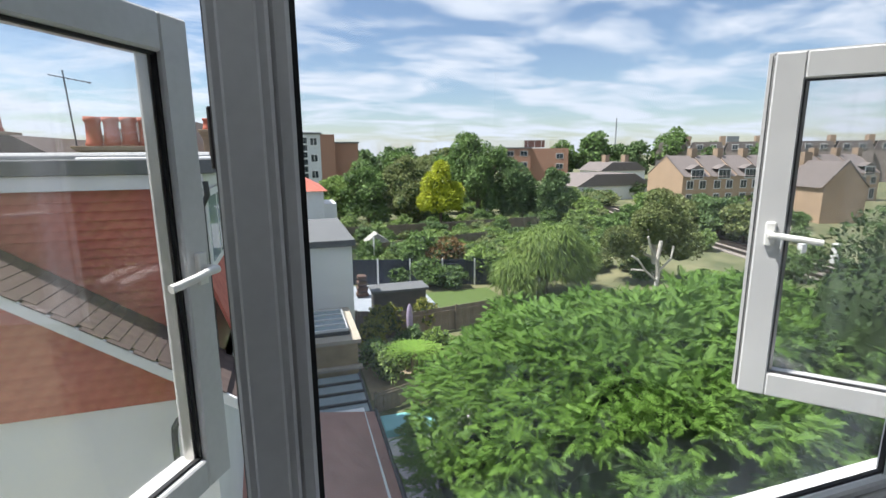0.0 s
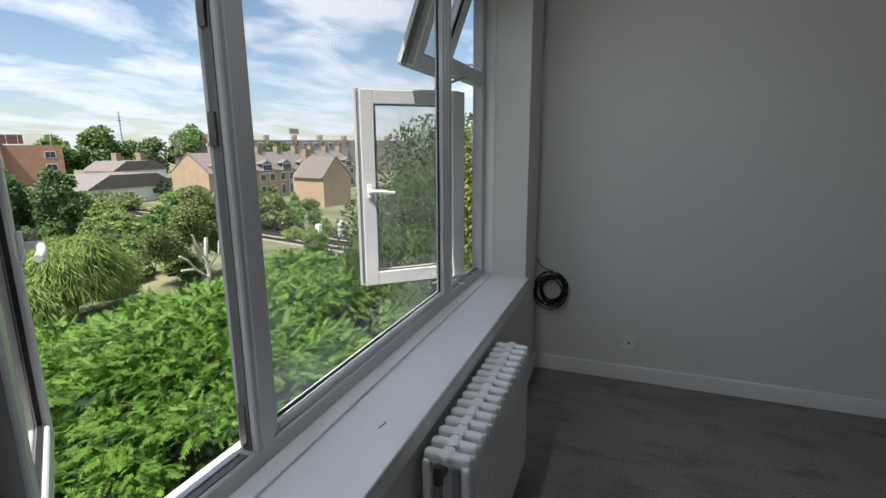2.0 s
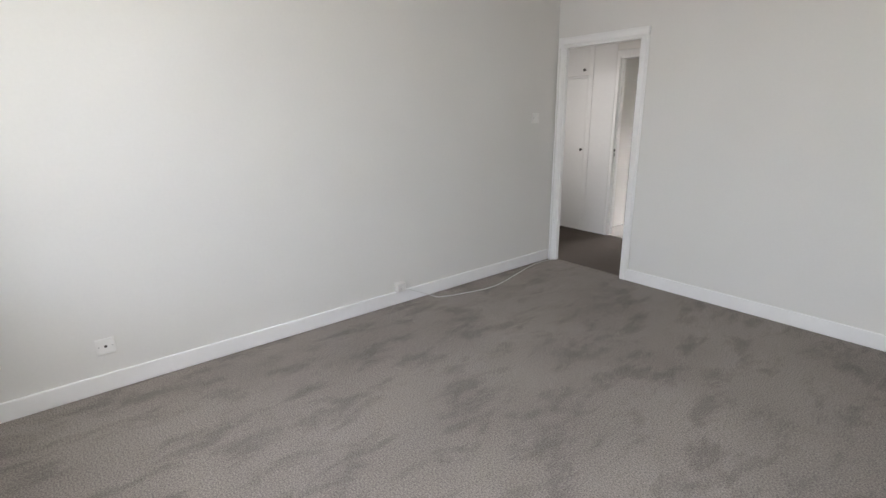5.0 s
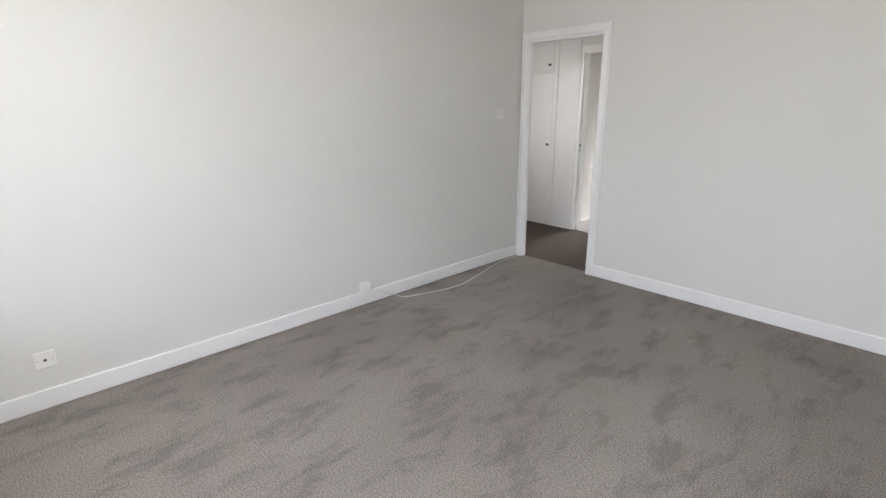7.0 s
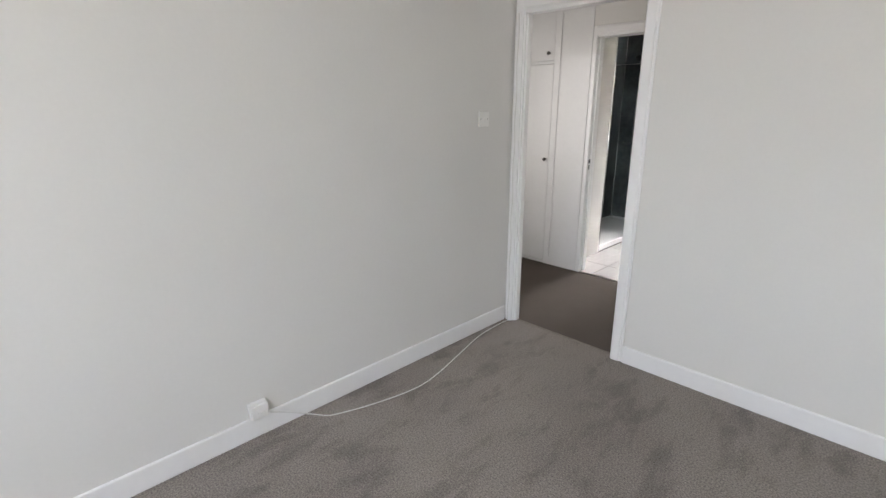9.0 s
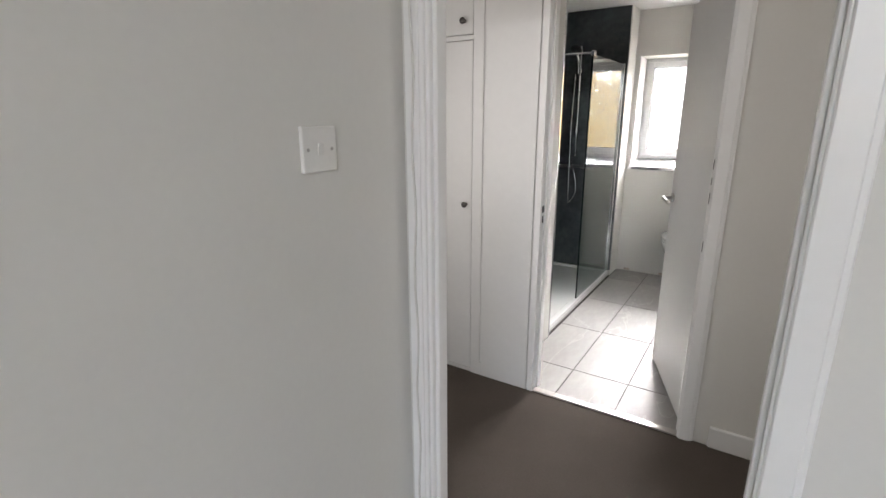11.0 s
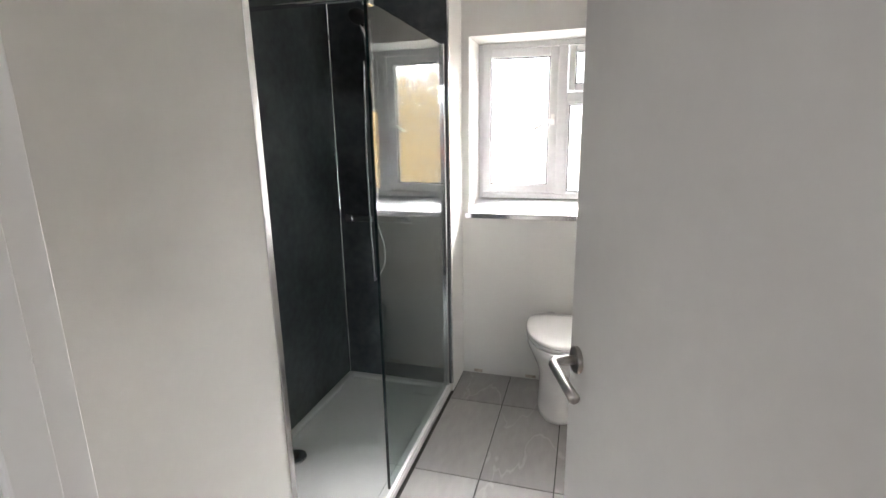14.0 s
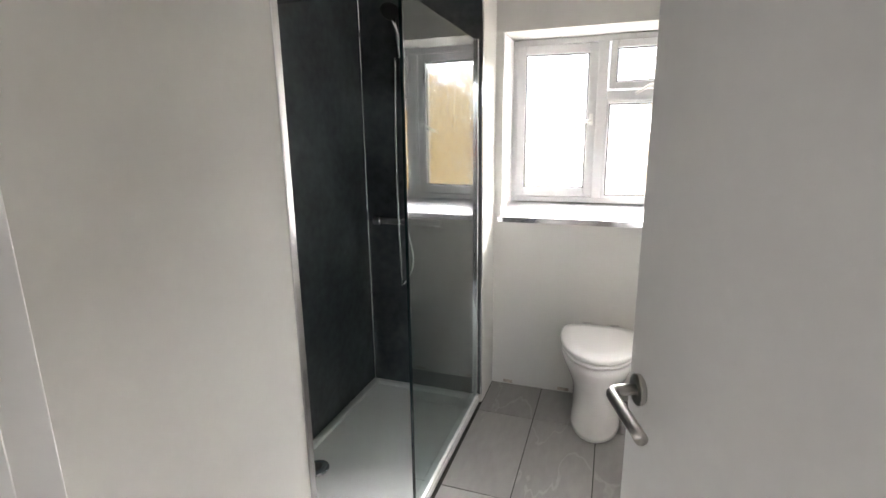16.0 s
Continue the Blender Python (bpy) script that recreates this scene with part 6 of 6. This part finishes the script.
for k in range(4):
    part("pane", box(-1.14, 1.14, -1.10 + 0.55 * k, -1.10 + 0.55 * k + 0.48, 0.1202, 0.16), GLASSROOF, rl)
    part("glazing_bar", box(-1.14, 1.14, -1.17 + 0.55 * k, -1.101 + 0.55 * k, 0.1202, 0.20), TRIMW, rl)
part("glazing_bar", box(-1.14, 1.14, 1.04, 1.12, 0.1202, 0.20), TRIMW, rl)
for x in (-1.20, 1.141):
    part("side_bar", box(x, x + 0.06, -1.17, 1.12, 0.1202, 0.20), TRIMW, rl)
gr = thing("glass_roof", (0, 0, G), "lean-to conservatory roof of clear glass with black bars", "conservatory")
part("wall", box(-6.0, -0.42, 10.9, 14.97, 0, 1.22), RENDER, gr)
for k in range(6):
    part("pane", box(-6.0, -0.40, 10.98 + 0.68 * k, 10.98 + 0.68 * k + 0.60, 1.24, 1.27), GLASSROOF, gr)
    part("glazing_bar", box(-6.0, -0.36, 10.90 + 0.68 * k, 10.98 + 0.68 * k, 1.23, 1.35, bevel=0.01), DARKT, gr)
part("edge_bar", box(-0.399, -0.33, 10.9, 14.97, 1.2, 1.33, bevel=0.01), DARKT, gr)
hip = thing("near_hip_roof", (0, 0, G), "near single-storey extension with a brown-red hipped tile roof", "house")
part("wall", box(-5.5, -0.85, 5.6, 10.3, 0, 2.6), RENDER, hip)
bm = bmesh.new()
v = [bm.verts.new(p) for p in ((-6.0, 5.0, 3.2), (-0.65, 5.3, 2.45), (-0.6, 10.3, 2.45), (-6.0, 10.6, 2.45), (-3.2, 7.4, 3.9), (-3.2, 8.4, 3.9))]
for f in ((0, 1, 4), (1, 2, 5, 4), (2, 3, 5), (3, 0, 4, 5), (3, 2, 1, 0)):
    bm.faces.new([v[i] for i in f])
part("roof", bm, PINKROOF, hip, "brown-red tiled hipped roof")
part("gutter", tube([(-0.60, 5.2, 2.43), (-0.56, 10.4, 2.43)], 0.05, 8), DARKT, hip, "black gutter")


# ---- far buildings ----
def window_at(parent, m, w, h, pane_cols=1, pane_rows=1):
    wn_ = new("window")
    wn_.parent = parent
    wn_.matrix_local = m
    part("window_frame", box(-w / 2 - 0.08, w / 2 + 0.08, -0.05, 0, -0.08, h + 0.08), TRIMW, wn_)
    for i in range(pane_cols):
        for j in range(pane_rows):
            a, b = -w / 2 + w * i / pane_cols + 0.04, -w / 2 + w * (i + 1) / pane_cols - 0.04
            c, d_ = h * j / pane_rows + 0.04, h * (j + 1) / pane_rows - 0.04
            part("pane", box(a, b, -0.07, -0.052, c, d_), WINDOW_FAR, wn_)
    return wn_


def flats(x, y, rot, w, d, h, wall, storeys, bays, label, glassy=None):
    th = thing("block_of_flats", pose(x, y, G, 0, 0, rot), label, "building")
    part("wall", box(0, w, 0, d, 0, h), wall, th)
    part("roof", box(-0.3, w + 0.3, -0.3, d + 0.3, h, h + 0.35), FELT, th)
    proto = window_at(th, pose(w * 0.5 / bays, 0, 1.0), w / bays * 0.5, h / storeys * 0.45, 2, 1)
    for i in range(bays):
        for j in range(storeys):
            if i or j:
                copy_thing(proto, pose(w * (i + 0.5) / bays, 0, 1.0 + h / storeys * j))
    return th


b1 = flats(-8.1, 94.5, 0, 12.0, 10, 12.0, mat("white_cladding", (0.62, 0.64, 0.66), 0.8, 0.05, 1), 4, 5, "four-storey block of flats with white panels and a glazed stair")
part("end_wall", box(12.01, 14.6, 0, 10, 0, 12.0), REDB, b1, "red-brown brick end wall")
part("stair_glazing", box(7.6, 9.6, -0.09, -0.01, 1.0, 11.6), WINDOW_FAR, b1)
for k in range(9):
    part("stair_bar", box(7.5, 9.7, -0.15, -0.095, 1.0 + 1.3 * k, 1.25 + 1.3 * k), TRIMW, b1)
b1b = thing("brick_building", (6.7, 97.0, G), "lower brown brick building beside the flats", "building")
part("wall", box(0, 4.5, 0, 8, 0, 10.4), REDB, b1b)
part("roof", box(-0.2, 4.7, -0.2, 8.2, 10.4, 10.7), FELT, b1b)
b2 = flats(60.0, 136.0, -28, 8.0, 12, 9.6, REDB, 3, 2, "red brick block of flats with a plant room on its roof")
part("wing", box(8.01, 19.0, 1.5, 12, 0, 9.6), REDB, b2)
part("plant_room", box(6.0, 12.0, 3, 9, 9.95, 12.0), mat("plant_room", (0.13, 0.07, 0.06), 0.9), b2)
for k in range(7):
    part("roof_rail", box(5.0 + 2.0 * k, 5.08 + 2.0 * k, 2.0, 2.1, 9.6, 12.2), TRIMW, b2)
part("roof_rail_top", box(5.0, 17.2, 2.0, 2.1, 12.0, 12.15), TRIMW, b2)
copy_thing(window_at(b2, pose(16.5, 1.5, 6.6), 2.0, 1.5, 2), pose(16.5, 1.5, 3.6))


def gable_house(x, y, rot, w, d, eave, ridge, wall, label, attic=True):
    """A terraced house seen from its garden side: walls, pitched roof across, dormer windows, chimney."""
    th = thing("terraced_house", pose(x, y, G, 0, 0, rot), label, "house", "terraced houses in a row")
    part("wall", box(0, w, 0, d, 0, eave), wall, th)
    part("gable", prism([(0, eave), (d, eave), (d / 2, ridge)], 0, 0.3, axis="x"), wall, th)
    part("gable", prism([(0, eave), (d, eave), (d / 2, ridge)], w - 0.3, w, axis="x"), wall, th)
    part("roof", prism([(-0.3, eave - 0.15), (d / 2, ridge + 0.12), (d + 0.3, eave - 0.15), (d / 2, ridge - 0.1)], 0.31, w - 0.31, axis="x"), SLATER, th, "grey-brown slate roof")
    for yy in (0.0,):
        part("verge", prism([(-0.3, eave - 0.1), (d / 2, ridge + 0.28), (d + 0.3, eave - 0.1), (d / 2, ridge + 0.0)], -0.05, 0.30, axis="x"), SLATER, th)
    part("chimney", box(w - 0.7, w + 0.3, d / 2 - 0.5, d / 2 + 0.5, ridge - 0.5, ridge + 1.2), STOCK, th)
    for i in range(2):
        window_at(th, pose(w * (0.27 + 0.46 * i), 0, 2.9), 1.1, 1.2, 2, 1)
        window_at(th, pose(w * (0.27 + 0.46 * i), 0, 0.4), 1.0, 1.7, 2, 1)
    dw = window_at(th, pose(w * 0.5, -0.06, eave - 0.45), 2.1, 1.35, 3, 1)
    part("dormer_roof", prism([(w * 0.5 - 1.3, eave + 0.99), (w * 0.5 + 1.3, eave + 0.99), (w * 0.5, eave + 1.6)], -0.1, 1.4), SLATER, th)
    return th


for k in range(8):
    u, a = k * 4.9, radians(-3)
    gable_house(53.8 + u * math.cos(a), 58.5 + u * math.sin(a), -3, 4.9, 8.0, 4.85, 7.7, BUFF, "buff brick terraced house with slate roof and white dormer window")
gable_house(62.0, 39.0, 74, 7.0, 5.2, 4.3, 7.1, BUFF, "buff brick house with a blank gable end")
wh = thing("white_house", (60.5, 88.0, G), "white rendered house with a grey slate roof", "house")
part("wall", box(0, 11, 0, 8, 0, 4.6), RENDER, wh)
part("roof", prism([(-0.4, 4.5), (2.5, 6.3), (8.5, 6.3), (11.4, 4.5)], -0.3, 8.3), SLATER, wh)
for k in range(2):
    part("chimney", box(3.0 + 5 * k, 4.0 + 5 * k, 3, 4.4, 6.0, 7.8), STOCK, wh)
    window_at(wh, pose(2.2 + 4.5 * k, 0, 2.5), 1.2, 1.3, 2)
bg = thing("slate_roofed_building", (46.0, 74.0, G), "low pale building with a wide grey slate roof", "building")
part("wall", box(0, 15, 0, 9, 0, 2.6), RENDER, bg)
part("roof", prism([(-0.4, 2.5), (3.5, 4.6), (11.5, 4.6), (15.4, 2.5)], -0.3, 9.3), SLATER, bg)
window_at(bg, pose(4.0, -0.1, 3.0), 1.6, 0.9, 3)
for k in range(9):
    th = thing("distant_terrace", pose(100 + 9 * k * 0.87, 118 - 9 * k * 0.5, G, 0, 0, -40), "distant grey terrace with dormers and chimneys", "house", "distant terraces")
    part("wall", box(0, 8.5, 0, 8, 0, 8.4), mat("far_brick", (0.26, 0.22, 0.20), 0.9) if k == 0 else bpy.data.materials["far_brick"], th)
    part("roof", prism([(0, 8.4), (0.8, 11.0), (7.7, 11.0), (8.5, 8.4)], 0, 8), SLATER, th)
    part("chimney", box(7.6, 8.9, 2, 5, 10.0, 12.6), STOCK, th)
    window_at(th, pose(2.4, -0.1, 8.9), 1.4, 1.3, 2)
    window_at(th, pose(5.8, -0.1, 8.9), 1.4, 1.3, 2)


def mast(x, y, h, r, label, lamps=False):
    th = thing("floodlight_mast" if lamps else "radio_mast", (x, y, G), label, "mast")
    part("pole", cyl((0, 0, 0), (0, 0, h), r, r * 0.6, n=6), mat("mast_grey", (0.30, 0.31, 0.33), 0.6) if "mast_grey" not in bpy.data.materials else bpy.data.materials["mast_grey"], th)
    if lamps:
        part("lamp_bank", box(-4, 4, -0.5, 0.5, h - 1.5, h + 1.5), bpy.data.materials["mast_grey"], th)
    else:
        for z in (0.8, 0.88):
            part("aerial_arm", box(-2.5, 2.5, -0.3, 0.3, h * z, h * z + 0.5), bpy.data.materials["mast_grey"], th)


mast(370, 500, 47, 1.0, "slim grey distant radio mast")
mast(219, 201, 14.5, 0.3, "distant grey floodlight mast", True)
mast(236, 180.5, 18.0, 0.3, "distant grey floodlight mast", True)

# railway strip and posts behind the gardens
bed = structure("rail_bed", box(-2.4, 2.4, -22, 40, G - 0.1, G + 0.06), mat("ballast", (0.26, 0.23, 0.20), 0.95, 0.25, 4), "stony railway bed")
bed.matrix_world = pose(36.3, 35.0, 0, 0, 0, -14)
for k in (-1.7, -0.3, 0.5, 1.9):
    rail = structure("rail", box(k - 0.06, k + 0.06, -22, 40, G + 0.06, G + 0.3), PEWTER, "rusty steel railway rail")
    rail.matrix_world = pose(36.3, 35.0, 0, 0, 0, -14)
for x, y in ((33.8, 25.4), (36.2, 24.6)):
    th = thing("white_post", (x, y, G), "short white concrete post", "post")
    part("post", box(-0.25, 0.25, -0.2, 0.2, 0, 1.7, bevel=0.03), TRIMW, th)

# brick wall across the yard from the bathroom
yw = thing("yard_building", pose(-1.4, -12.5, G, 0, 0, 8), "yellow stock brick side of the building across the yard", "building")
part("wall", box(-9, 0, -4, 0, 0, 9.6), BRICK_Y, yw)


# ---- floor tiles of the bathroom ----
tm_cache = {}
for i in range(-3, 2):
    for j in range(5):
        xa, xb = 0.045 + 0.302 * i + 0.0022, 0.045 + 0.302 * (i + 1) - 0.0022
        yb, ya = -5.177 - 0.587 * j - 0.0022, -5.177 - 0.587 * (j + 1) + 0.0022
        xa, xb, ya, yb = max(xa, BX + 0.002), min(xb, NX - 0.002 if i > 0 else xb), max(ya, BY + 0.004), min(yb, YH - 0.036)
        if xb - xa < 0.02 or yb - ya < 0.02:
            continue
        if i >= 0:
            xb = min(xb, NX - 0.003)
        key = (round(xb - xa, 3), round(yb - ya, 3))
        if key not in tm_cache:
            w, d = key
            tm_cache[key] = mesh_of("tile", box(-w / 2, w / 2, -d / 2, d / 2, -0.006, 0.0, bevel=0.0012), TILE)
        ob = new("tile", tm_cache[key])
        ob.location = ((xa + xb) / 2, (ya + yb) / 2, 0.0)
        ob.parent = floor_bath
